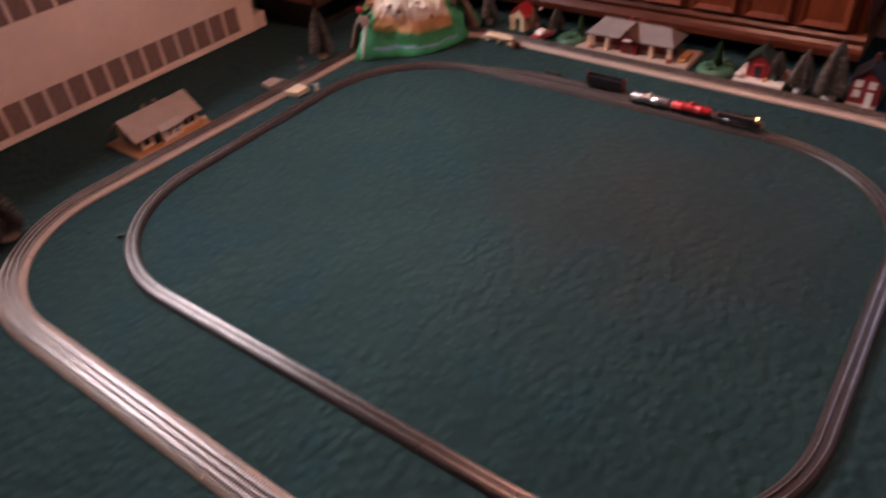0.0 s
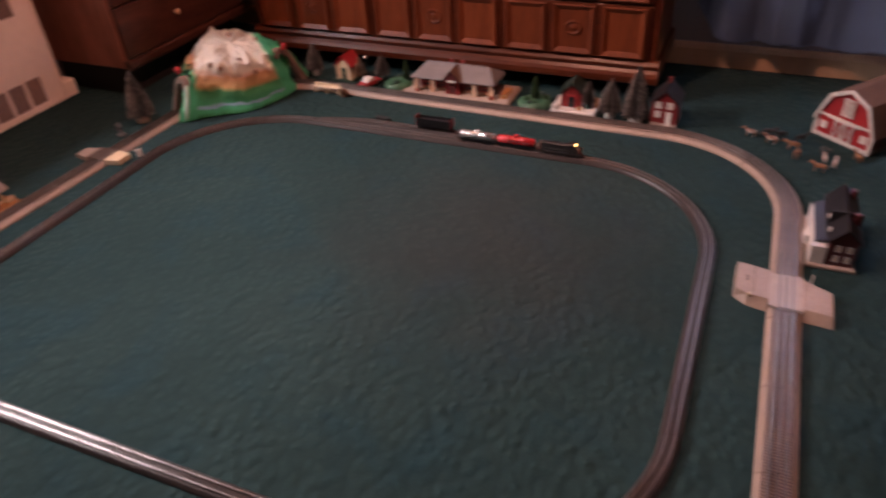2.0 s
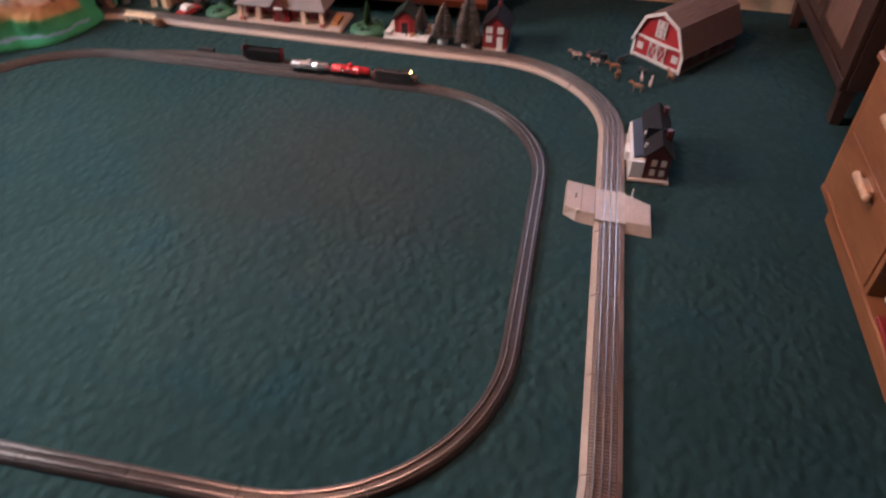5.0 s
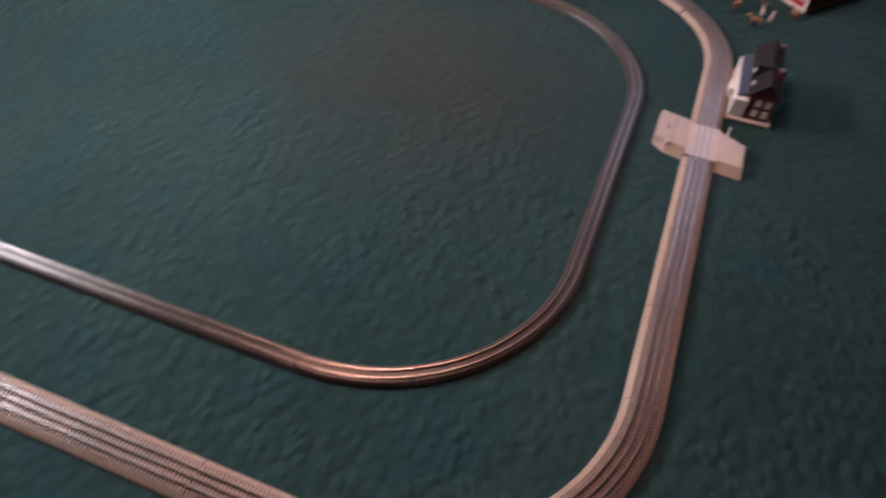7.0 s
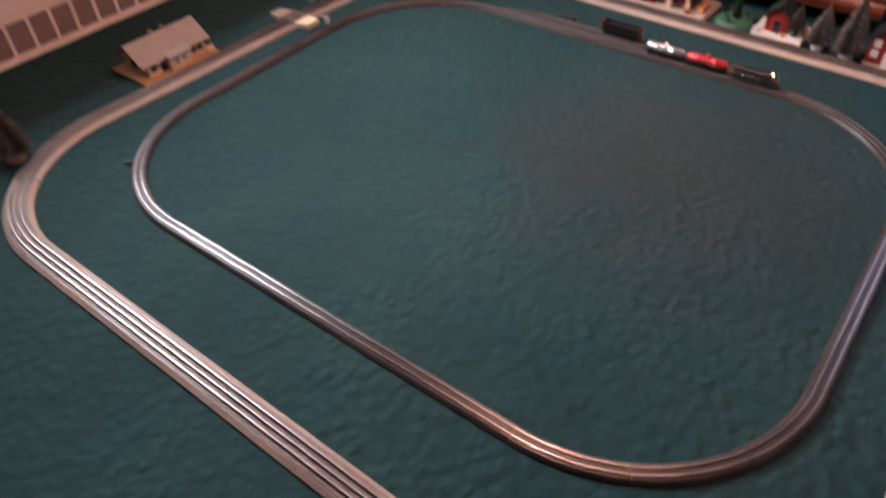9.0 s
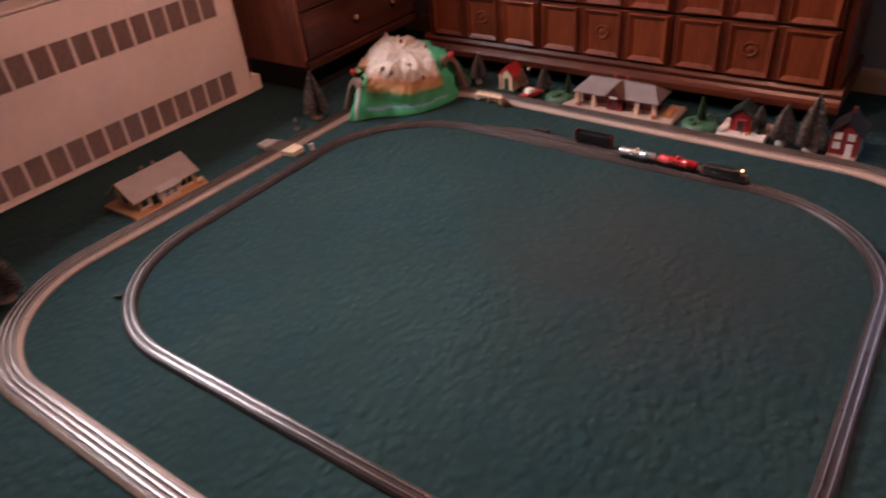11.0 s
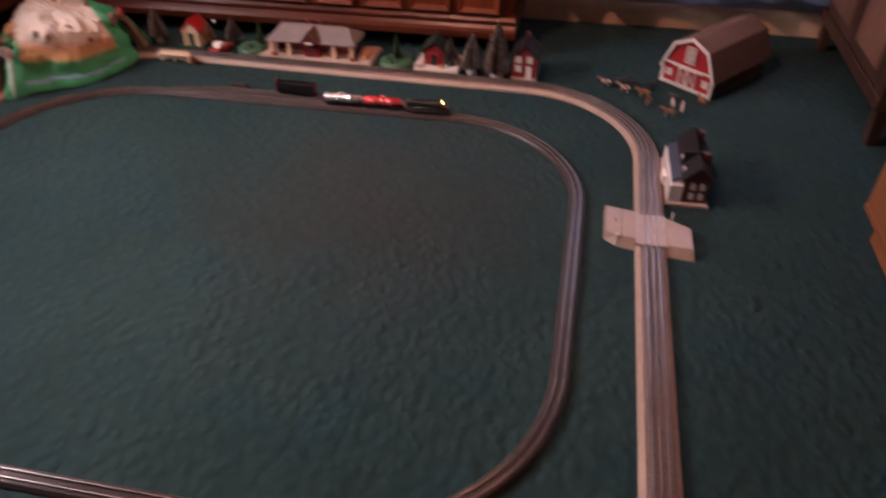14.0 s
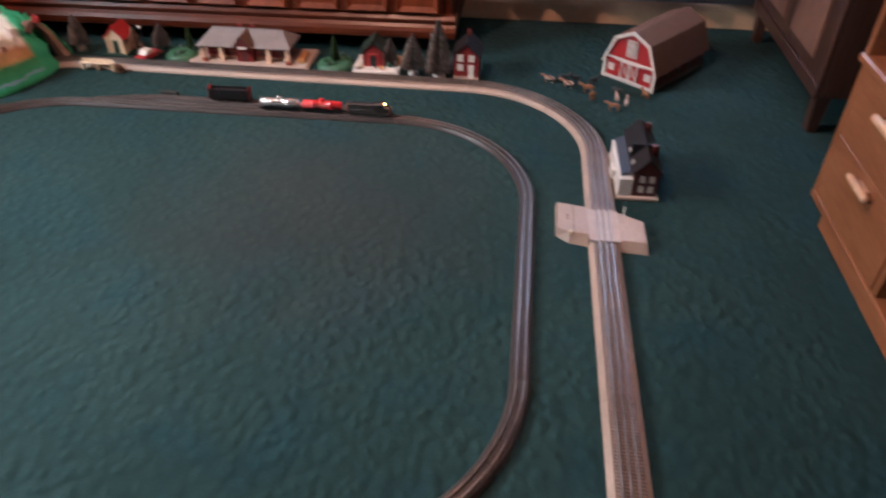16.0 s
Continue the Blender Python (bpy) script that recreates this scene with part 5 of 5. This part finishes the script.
def red_house():
    t = thing("toy_house", "narrow red toy house with white windows and dark roof", "toy building", 0.770, 1.190, 0, -2)
    t.scale = (0.92, 0.95, 0.86)
    w, y0, y1 = 0.050, -0.060, 0.062
    part("foundation", block(-w - 0.002, w + 0.002, y0 - 0.002, y1, 0, 0.018, 0.001), P_PLAT, t)
    part("wall_shell", prism([(-w, 0.018), (w, 0.018), (w, 0.112), (0, 0.160), (-w, 0.112)], "y", y0, y1), P_DRED, t)
    part("roof", gable_roof(-w - 0.010, w + 0.010, y0 - 0.008, y1 + 0.006, 0.104, 0.166, 0.005), P_CHAR, t, "dark roof")
    for x, z in ((-0.024, 0.086), (0.022, 0.086), (-0.024, 0.044)):
        pane_window(t, "window", x, y0, z, 0.026, 0.030, "-y", P_WHITE, P_WHITE, 0.003)
    part("door", block(0.009, 0.033, y0 - 0.003, y0, 0.004, 0.072, 0.0008), P_WHITE, t, "white door")
    part("door_step", block(0.006, 0.036, y0 - 0.014, y0 - 0.002, 0.0, 0.010, 0.001), P_PLAT, t)
    part("chimney", block(-0.008, 0.008, 0.020, 0.036, 0.145, 0.195, 0.001), P_MAROON, t)


red_house()


# ---- barn and animals ----
def barn():
    ang = math.degrees(math.atan2(-0.134, 0.165))
    t = thing("toy_barn", "red toy barn with white trim and brown gambrel roof", "toy building", 1.372, 1.175, 0, ang)
    w, D = 0.106, 0.360
    prof = [(-w, 0.006), (w, 0.006), (w, 0.088), (w * 0.66, 0.160), (0, 0.193), (-w * 0.66, 0.160), (-w, 0.088)]
    part("wall_shell", prism(prof, "y", 0.0, D), P_RED, t)
    part("foundation", block(-w - 0.002, w + 0.002, -0.002, D + 0.002, -0.003, 0.014, 0.001), P_GREY, t)
    edge = [(-w - 0.012, 0.064), (-w * 0.66 - 0.004, 0.165), (0, 0.200), (w * 0.66 + 0.004, 0.165), (w + 0.012, 0.064)]
    inner = [(-w - 0.006, 0.064), (-w * 0.66, 0.161), (0, 0.195), (w * 0.66, 0.161), (w + 0.006, 0.064)]
    part("roof", prism(edge + inner[::-1], "y", -0.008, D + 0.008), P_BROWN, t, "brown shingled gambrel roof")
    # courses of shingles standing proud
    for side in (-1, 1):
        for (xa, za), (xb, zb), k in (((w + 0.012, 0.064), (w * 0.66 + 0.004, 0.165), 7), ((w * 0.66 + 0.004, 0.165), (0, 0.200), 5)):
            for i in range(k):
                u0, u1 = i / k, (i + 1) / k
                x0, z0, x1, z1 = xa + (xb - xa) * u0, za + (zb - za) * u0, xa + (xb - xa) * u1, za + (zb - za) * u1
                nx, nz = (zb - za), -(xb - xa)
                ln = math.hypot(nx, nz)
                nx, nz = nx / ln * 0.0016, nz / ln * 0.0016
                pts = [(side * x0, z0), (side * (x0 + nx), z0 + nz), (side * (x1 + nx * 0.1), z1 + nz * 0.1), (side * x1, z1)]
                part("shingle_course", prism(pts, "y", -0.0085, D + 0.0085), P_BROWN, t)
    # white trim on the front
    trim = [(-w - 0.013, 0.062), (-w * 0.66 - 0.005, 0.167), (0, 0.203), (w * 0.66 + 0.005, 0.167), (w + 0.013, 0.062), (w + 0.003, 0.062), (w * 0.66 - 0.003, 0.157), (0, 0.190), (-w * 0.66 + 0.003, 0.157), (-w - 0.003, 0.062)]
    part("gable_trim", prism(trim, "y", -0.013, -0.008), P_WHITE, t, "white gable trim")
    for s in (-1, 1):
        part("corner_trim", block(s * w - 0.006, s * w + 0.006, -0.006, 0.0, 0.0, 0.070), P_WHITE, t)
    # thin dark sheets over the side walls, painted shade below the eaves
    for s in (-1, 1):
        part("side_shade", block(min(s * w, s * (w + 0.002)), max(s * w, s * (w + 0.002)), 0.004, D - 0.004, 0.014, 0.070), P_MAROON, t, "thin dark red sheet standing for the shade on the side wall")
    part("cross_beam", block(-w, w, -0.006, 0.0, 0.082, 0.089), P_WHITE, t)
    part("door_track", block(-0.062, 0.062, -0.010, -0.006, 0.080, 0.088), P_WHITE, t)
    part("sill_board", block(-w, w, -0.006, 0.0, 0.004, 0.014), P_WHITE, t)

    def crossed_door(x0, x1, z0, z1):
        b = 0.0034
        dr = part("barn_door", block(x0 + 0.001, x1 - 0.001, -0.0025, -0.0003, z0 + 0.001, z1 - 0.001), P_RED, t, "red door with white cross bracing")
        for q in ((x0, x1, z0, z0 + b), (x0, x1, z1 - b, z1), (x0, x0 + b, z0 + b, z1 - b), (x1 - b, x1, z0 + b, z1 - b)):
            part("door_board", block(q[0], q[1], -0.0072, -0.0025, q[2], q[3]), P_WHITE, dr)
        for k, (a, c) in enumerate((((x0 + b, z0 + b), (x1 - b, z1 - b)), ((x1 - b, z0 + b), (x0 + b, z1 - b)))):
            d = Vector((c[0] - a[0], c[1] - a[1])).normalized() * 0.0014
            part("door_brace", prism([(a[0] - d.y, a[1] + d.x), (a[0] + d.y, a[1] - d.x), (c[0] + d.y, c[1] - d.x), (c[0] - d.y, c[1] + d.x)], "y", -0.0062 + 0.0006 * k, -0.0025), P_WHITE, dr)

    crossed_door(-0.037, -0.0005, 0.014, 0.080)
    crossed_door(0.0005, 0.037, 0.014, 0.080)
    crossed_door(-0.021, -0.0005, 0.104, 0.166)
    crossed_door(0.0005, 0.021, 0.104, 0.166)
    for x in (-0.078, 0.078):
        pane_window(t, "window", x, 0.0, 0.034, 0.026, 0.026, "-y", P_WHITE, P_WHITE, 0.004)
    for y in (0.08, 0.16, 0.24, 0.32):
        pane_window(t, "window", w + 0.002, y, 0.024, 0.024, 0.026, "+x", P_GREY, P_GLASS, 0.003)


barn()


def animal(name, label, x, y, rz, s, m):
    """A toy farm animal, one plain shape: barrel body, neck, head and four legs."""
    bm = bmesh.new()
    bmesh.ops.create_uvsphere(bm, u_segments=14, v_segments=9, radius=1.0)
    for v in bm.verts:
        v.co = Vector((v.co.x * 0.021, v.co.y * 0.0085, 0.024 + v.co.z * 0.0095))
    turned([(0.0055, 0), (0.005, 0.016)], 8, bm, pose(0.016, 0, 0.026, 0, 48))
    turned([(0.0045, 0), (0.0058, 0.006), (0.003, 0.015)], 8, bm, pose(0.026, 0, 0.038, 0, 112))
    for lx in (-0.014, 0.014):
        for ly in (-0.005, 0.005):
            rod((lx, ly, 0.0), (lx, ly, 0.022), 0.0022, 7, bm, 0.0034)
    rod((-0.020, 0, 0.028), (-0.026, 0, 0.012), 0.0012, 6, bm)
    bm.transform(Matrix.Scale(s, 4))
    for f in bm.faces:
        f.smooth = True
    ob = part(name, bm, m)
    ob.matrix_basis = pose(x, y, 0, 0, 0, rz)
    return tagged(ob, label, "toy animal", "toy farm animals")


HERD = ((1.080, 1.150, 170, 0.95, COW_PATCHED, "brown and white toy cow"), (1.150, 1.112, 165, 1.0, COW_PATCHED, "white toy cow with brown patches"), (1.222, 1.085, 185, 1.05, COW_BROWN, "orange-brown toy cow"),
        (1.236, 1.030, 250, 1.0, COW_BROWN, "tan toy calf standing"), (1.305, 0.950, 175, 1.0, COW_BROWN, "dark brown toy cow"), (1.352, 0.998, 80, 0.8, COW_PALE, "small white toy sheep"),
        (1.322, 1.030, 95, 0.7, COW_PALE, "small pale toy lamb"), (1.425, 1.062, 120, 0.9, COW_BROWN, "brown toy foal by the barn"), (1.135, 1.168, 10, 1.0, COW_DARK, "black toy cow"),
        (1.180, 1.160, 200, 1.0, COW_DARK, "black toy cow facing away"), (1.245, 1.150, 30, 1.0, COW_DARK, "dark toy cow"), (1.320, 1.075, 300, 1.0, COW_DARK, "black toy cow by the barn"))
for x, y, rz, s, m, words in HERD:
    animal("toy_cow", words + " on the carpet", x, y, rz, 0.9 * s, m)


# ---- the dark house with a white porch beside the right-hand track ----
def porch_house():
    t = thing("toy_house", "dark red-brown toy house with charcoal roofs and a white porch", "toy building", 1.330, 0.520, 0, 1)
    t.scale = (0.80, 0.95, 0.86)
    part("base", block(-0.078, 0.072, -0.135, 0.135, 0, 0.010, 0.001), P_PLAT, t)
    part("porch_shell", block(-0.074, -0.026, -0.124, 0.112, 0.010, 0.076, 0.001), P_WHITE, t, "white enclosed porch")
    part("porch_roof", prism([(-0.066, 0.0765), (-0.020, 0.096), (-0.020, 0.101), (-0.066, 0.081)], "y", -0.104, 0.114), P_BLUEGREY, t, "slate blue porch roof")
    part("porch_step", block(-0.088, -0.074, -0.030, 0.020, 0.010, 0.044, 0.001), P_WHITE, t)
    for y in (-0.09, -0.05, 0.05, 0.085):
        pane_window(t, "window", -0.074, y, 0.030, 0.022, 0.030, "-x", P_WHITE, P_GLASS, 0.002)
    part("main_shell", prism([(-0.024, 0.010), (0.064, 0.010), (0.064, 0.104), (0.020, 0.140), (-0.024, 0.104)], "y", -0.120, 0.125), P_MAROON, t)
    part("main_roof", gable_roof(-0.034, 0.074, -0.030, 0.132, 0.098, 0.150, 0.005), P_CHAR, t, "charcoal main roof")
    part("front_roof", gable_roof(-0.034, 0.074, -0.128, -0.036, 0.096, 0.146, 0.005), P_CHAR, t, "charcoal front roof")
    part("wing_wall", block(-0.030, 0.068, -0.035, -0.031, 0.090, 0.153), P_CHAR, t)
    for x in (0.006, 0.040):
        for z in (0.026, 0.064):
            pane_window(t, "window", x, -0.120, z, 0.019, 0.023, "-y", P_WHITE, P_CREAM, 0.003, "pale cream window")
    for y, x in ((-0.040, 0.050), (0.100, 0.048)):
        part("chimney", block(x - 0.009, x + 0.009, y - 0.009, y + 0.009, 0.110, 0.156, 0.001), P_MAROON, t, "dark red brick chimney")
    for y in (-0.075, -0.005):
        part("gutter_bracket", block(-0.032, -0.022, y - 0.005, y + 0.005, 0.100, 0.118, 0.001), P_WHITE, t)
    pane_window(t, "window", 0.064, 0.04, 0.06, 0.026, 0.034, "+x", P_CREAM, P_GLASS, 0.003)


porch_house()


# ---- the ranch house beside the left-hand track ----
def ranch_house():
    t = thing("toy_house", "long toy house with a tan gabled roof on an orange base", "toy building", -1.345, -0.225)
    part("base", prism([(-0.110, 0), (0.110, 0), (0.106, 0.008), (-0.106, 0.008)], "y", -0.160, 0.160, bevel=0.0008), P_ORANGE, t, "orange-tan base plate")
    w = 0.070
    part("wall_shell", prism([(-w, 0.008), (w, 0.008), (w, 0.062), (0, 0.105), (-w, 0.062)], "y", -0.118, 0.128), P_CREAM, t)
    part("roof", gable_roof(-w - 0.018, w + 0.018, -0.146, 0.150, 0.052, 0.113, 0.005), P_TANROOF, t, "tan grey roof")
    part("porch_roof", prism([(w - 0.012, 0.068), (w + 0.034, 0.054), (w + 0.034, 0.058), (w - 0.012, 0.073)], "y", -0.046, 0.058), P_TANROOF, t)
    part("bay", block(w, w + 0.022, -0.030, 0.046, 0.008, 0.056), P_CREAM, t)
    for y in (-0.008, 0.024):
        pane_window(t, "window", w + 0.022, y, 0.022, 0.024, 0.026, "+x", P_WHITE, P_GLASS, 0.003)
    part("door", block(w, w + 0.003, -0.064, -0.040, 0.009, 0.048), P_GLASS, t, "dark open doorway")
    part("porch_post", block(w + 0.026, w + 0.032, -0.042, -0.036, 0.008, 0.055), P_WHITE, t)
    for y in (-0.094, 0.080, 0.108):
        pane_window(t, "window", w, y, 0.022, 0.022, 0.028, "+x", P_CHAR, P_GLASS, 0.003)
    pane_window(t, "window", -0.01, -0.118, 0.024, 0.034, 0.030, "-y", P_CHAR, P_GLASS, 0.003)
    pane_window(t, "window", 0.045, -0.118, 0.024, 0.022, 0.030, "-y", P_CHAR, P_GLASS, 0.003)
    for x in (-0.02, 0.03):
        part("chimney", block(-0.030, -0.016, x, x + 0.014, 0.088, 0.122, 0.001), P_BROWN, t)
    for y in (0.135, 0.148):
        part("shrub", turned([(0.008, 0), (0.011, 0.008), (0.006, 0.018), (0.001, 0.021)], 10, None, pose(0.086, y, 0.008)), P_CREAM, t)


ranch_house()


def signal():
    t = thing("toy_signal", "small grey crossing signal post beside the track", "toy signal", -1.262, 0.452)
    part("base", block(-0.013, 0.013, -0.013, 0.013, 0, 0.008, 0.001), P_GREY, t)
    part("post", turned([(0.006, 0.008), (0.007, 0.020), (0.005, 0.040), (0.006, 0.050), (0.002, 0.058)], 10), P_GREY, t)
    part("cross_board", block(-0.015, 0.015, -0.0045, -0.002, 0.042, 0.048, 0.0005), P_GREY, t)
    for x in (-0.010, 0.010):
        part("lamp", turned([(0.006, 0), (0.007, 0.003), (0.004, 0.006)], 12, None, pose(x, -0.003, 0.032, 90)), P_CHAR, t)


signal()


# ---- the standing wagon and the train ----
def truck(parent, x, gauge=0.0083):
    bm = block(x - 0.013, x + 0.013, -0.011, 0.011, 0.004, 0.008)
    tr = part("truck", bm, P_BLACK, parent)
    for dx in (-0.008, 0.008):
        w = bmesh.new()
        for s in (-1, 1):
            turned([(0.0052, -0.0008), (0.0052, 0.0008), (0.0042, 0.0016)], 14, w, pose(x + dx, s * gauge, 0.0052, 90))
        rod((x + dx, -gauge, 0.0052), (x + dx, gauge, 0.0052), 0.001, 6, w)
        part("wheelset", w, P_CHAR, tr)


def coupler(parent, x):
    s = 1 if x > 0 else -1
    part("coupler", block(min(x, x + s * 0.009), max(x, x + s * 0.009), -0.0022, 0.0022, 0.006, 0.0095), P_BLACK, parent)


RAIL_TOP = IN_TOP + 0.0055


def standing_wagon():
    t = thing("toy_hopper_wagon", "black toy hopper wagon with reddish ends standing on the siding", "toy wagon", -0.040, INNER_B + 0.052, RAIL_TOP)
    part("frame", block(-0.074, 0.074, -0.012, 0.012, 0.008, 0.012), P_BLACK, t)
    for s in (-1, 1):
        part("side", block(-0.070, 0.070, s * 0.0165 - 0.001, s * 0.0165 + 0.001, 0.012, 0.044), P_BLACK, t)
        for x in np.linspace(-0.062, 0.062, 9):
            part("rib", block(x - 0.0011, x + 0.0011, min(s * 0.0175, s * 0.0195), max(s * 0.0175, s * 0.0195), 0.012, 0.044), P_BLACK, t)
    for s in (-1, 1):
        part("end", block(s * 0.0715 - 0.0015, s * 0.0715 + 0.0015, -0.0165, 0.0165, 0.010, 0.050), P_DRED, t, "dark red end")
    part("floor_board", block(-0.070, 0.070, -0.0155, 0.0155, 0.012, 0.016), P_BLACK, t)
    part("coal_load", block(-0.068, 0.068, -0.0150, 0.0150, 0.016, 0.038, 0.004), P_CHAR, t, "dark load")
    for x in (-0.050, 0.050):
        truck(t, x)
    for x in (-0.074, 0.074):
        coupler(t, x)


standing_wagon()


def tank_wagon(x, m, dome_mat, label):
    t = thing("toy_tank_wagon", label, "toy wagon", x, INNER_B, RAIL_TOP, 0, "the toy train")
    part("frame", block(-0.068, 0.068, -0.012, 0.012, 0.008, 0.012), P_BLACK, t)
    R, L, zc = 0.0150, 0.064, 0.0275
    prof = [(0.002, -L - 0.006), (0.008, -L - 0.005), (0.0125, -L - 0.0025), (R, -L), (R, -0.033), (R + 0.0006, -0.0325), (R + 0.0006, -0.0305), (R, -0.030), (R, 0.030), (R + 0.0006, 0.0305),
            (R + 0.0006, 0.0325), (R, 0.033), (R, L), (0.0125, L + 0.0025), (0.008, L + 0.005), (0.002, L + 0.006)]
    tank = part("tank", turned(prof, 28, None, pose(0, 0, zc, 0, 90)), m, t)
    part("dome", turned([(0.0085, 0.0), (0.0085, 0.006), (0.0070, 0.009), (0.003, 0.0105)], 20, None, pose(0, 0, zc + R - 0.0015)), dome_mat, tank)
    part("walkway", block(-0.020, 0.020, -0.0165, -0.0125, zc + 0.008, zc + 0.0095), P_SILVER if dome_mat is P_SILVER else P_TANKRED, tank)
    for s in (-1, 1):
        part("handrail", rod((-0.062, s * 0.0165, zc + 0.002), (0.062, s * 0.0165, zc + 0.002), 0.0006, 6), P_SILVER, t)
        for xx in (-0.050, 0.050):
            part("saddle", block(xx - 0.003, xx + 0.003, min(s * 0.004, s * 0.013), max(s * 0.004, s * 0.013), 0.012, 0.020), P_BLACK, t)
    for xx in (-0.047, 0.047):
        truck(t, xx)
    for xx in (-0.068, 0.068):
        coupler(t, xx)
    return t


def locomotive(x):
    t = thing("toy_diesel_locomotive", "black toy diesel locomotive with red ends and a lit headlight", "toy locomotive", x, INNER_B, RAIL_TOP, 0, "the toy train")
    part("frame", block(-0.078, 0.078, -0.0150, 0.0150, 0.008, 0.0125, 0.0008), P_BLACK, t)
    part("long_hood", prism([(-0.011, 0.0125), (0.011, 0.0125), (0.011, 0.040), (0.008, 0.0430), (-0.008, 0.0430), (-0.011, 0.040)], "x", -0.070, 0.030), P_BLACK, t)
    part("cab", prism([(-0.015, 0.0125), (0.015, 0.0125), (0.015, 0.044), (0.010, 0.0490), (-0.010, 0.0490), (-0.015, 0.044)], "x", 0.030, 0.054), P_BLACK, t)
    part("nose", prism([(-0.011, 0.0125), (0.011, 0.0125), (0.011, 0.030), (0.007, 0.034), (-0.007, 0.034), (-0.011, 0.030)], "x", 0.054, 0.072), P_BLACK, t)
    for y in (-0.0152, 0.0152):
        part("cab_window", block(0.034, 0.049, y - 0.0004, y + 0.0004, 0.032, 0.042), P_GLASS, t)
    for xx in (-0.05, -0.02, 0.01):
        part("roof_fan", turned([(0.0065, 0), (0.0065, 0.0015), (0.002, 0.002)], 16, None, pose(xx, 0, 0.043)), P_CHAR, t)
    part("end_panel", block(-0.0735, -0.0702, -0.0125, 0.0125, 0.0125, 0.040, 0.0006), P_OXIDE, t, "red end panel")
    part("nose_panel", block(0.0722, 0.0750, -0.0125, 0.0125, 0.0125, 0.0290, 0.0006), P_OXIDE, t, "red nose panel")
    part("headlight", turned([(0.0042, 0), (0.0042, 0.002), (0.002, 0.0035)], 14, None, pose(0.0545, 0, 0.0435, 0, 90)), BULB, t, "glowing warm headlight")
    for s in (-1, 1):
        part("handrail", rod((-0.072, s * 0.0145, 0.024), (0.070, s * 0.0145, 0.024), 0.0005, 6), P_SILVER, t)
    part("fuel_tank", block(-0.020, 0.018, -0.011, 0.011, 0.002, 0.008, 0.001), P_BLACK, t)
    for xx in (-0.050, 0.050):
        truck(t, xx)
    for xx in (-0.078, 0.078):
        coupler(t, xx)


TRAIN = 0.305
tank_wagon(TRAIN - 0.150, P_SILVER, P_SILVER, "silver toy tank wagon at the tail of the train")
tank_wagon(TRAIN, P_TANKRED, P_TANKRED, "glossy red toy tank wagon behind the locomotive")
locomotive(TRAIN + 0.162)
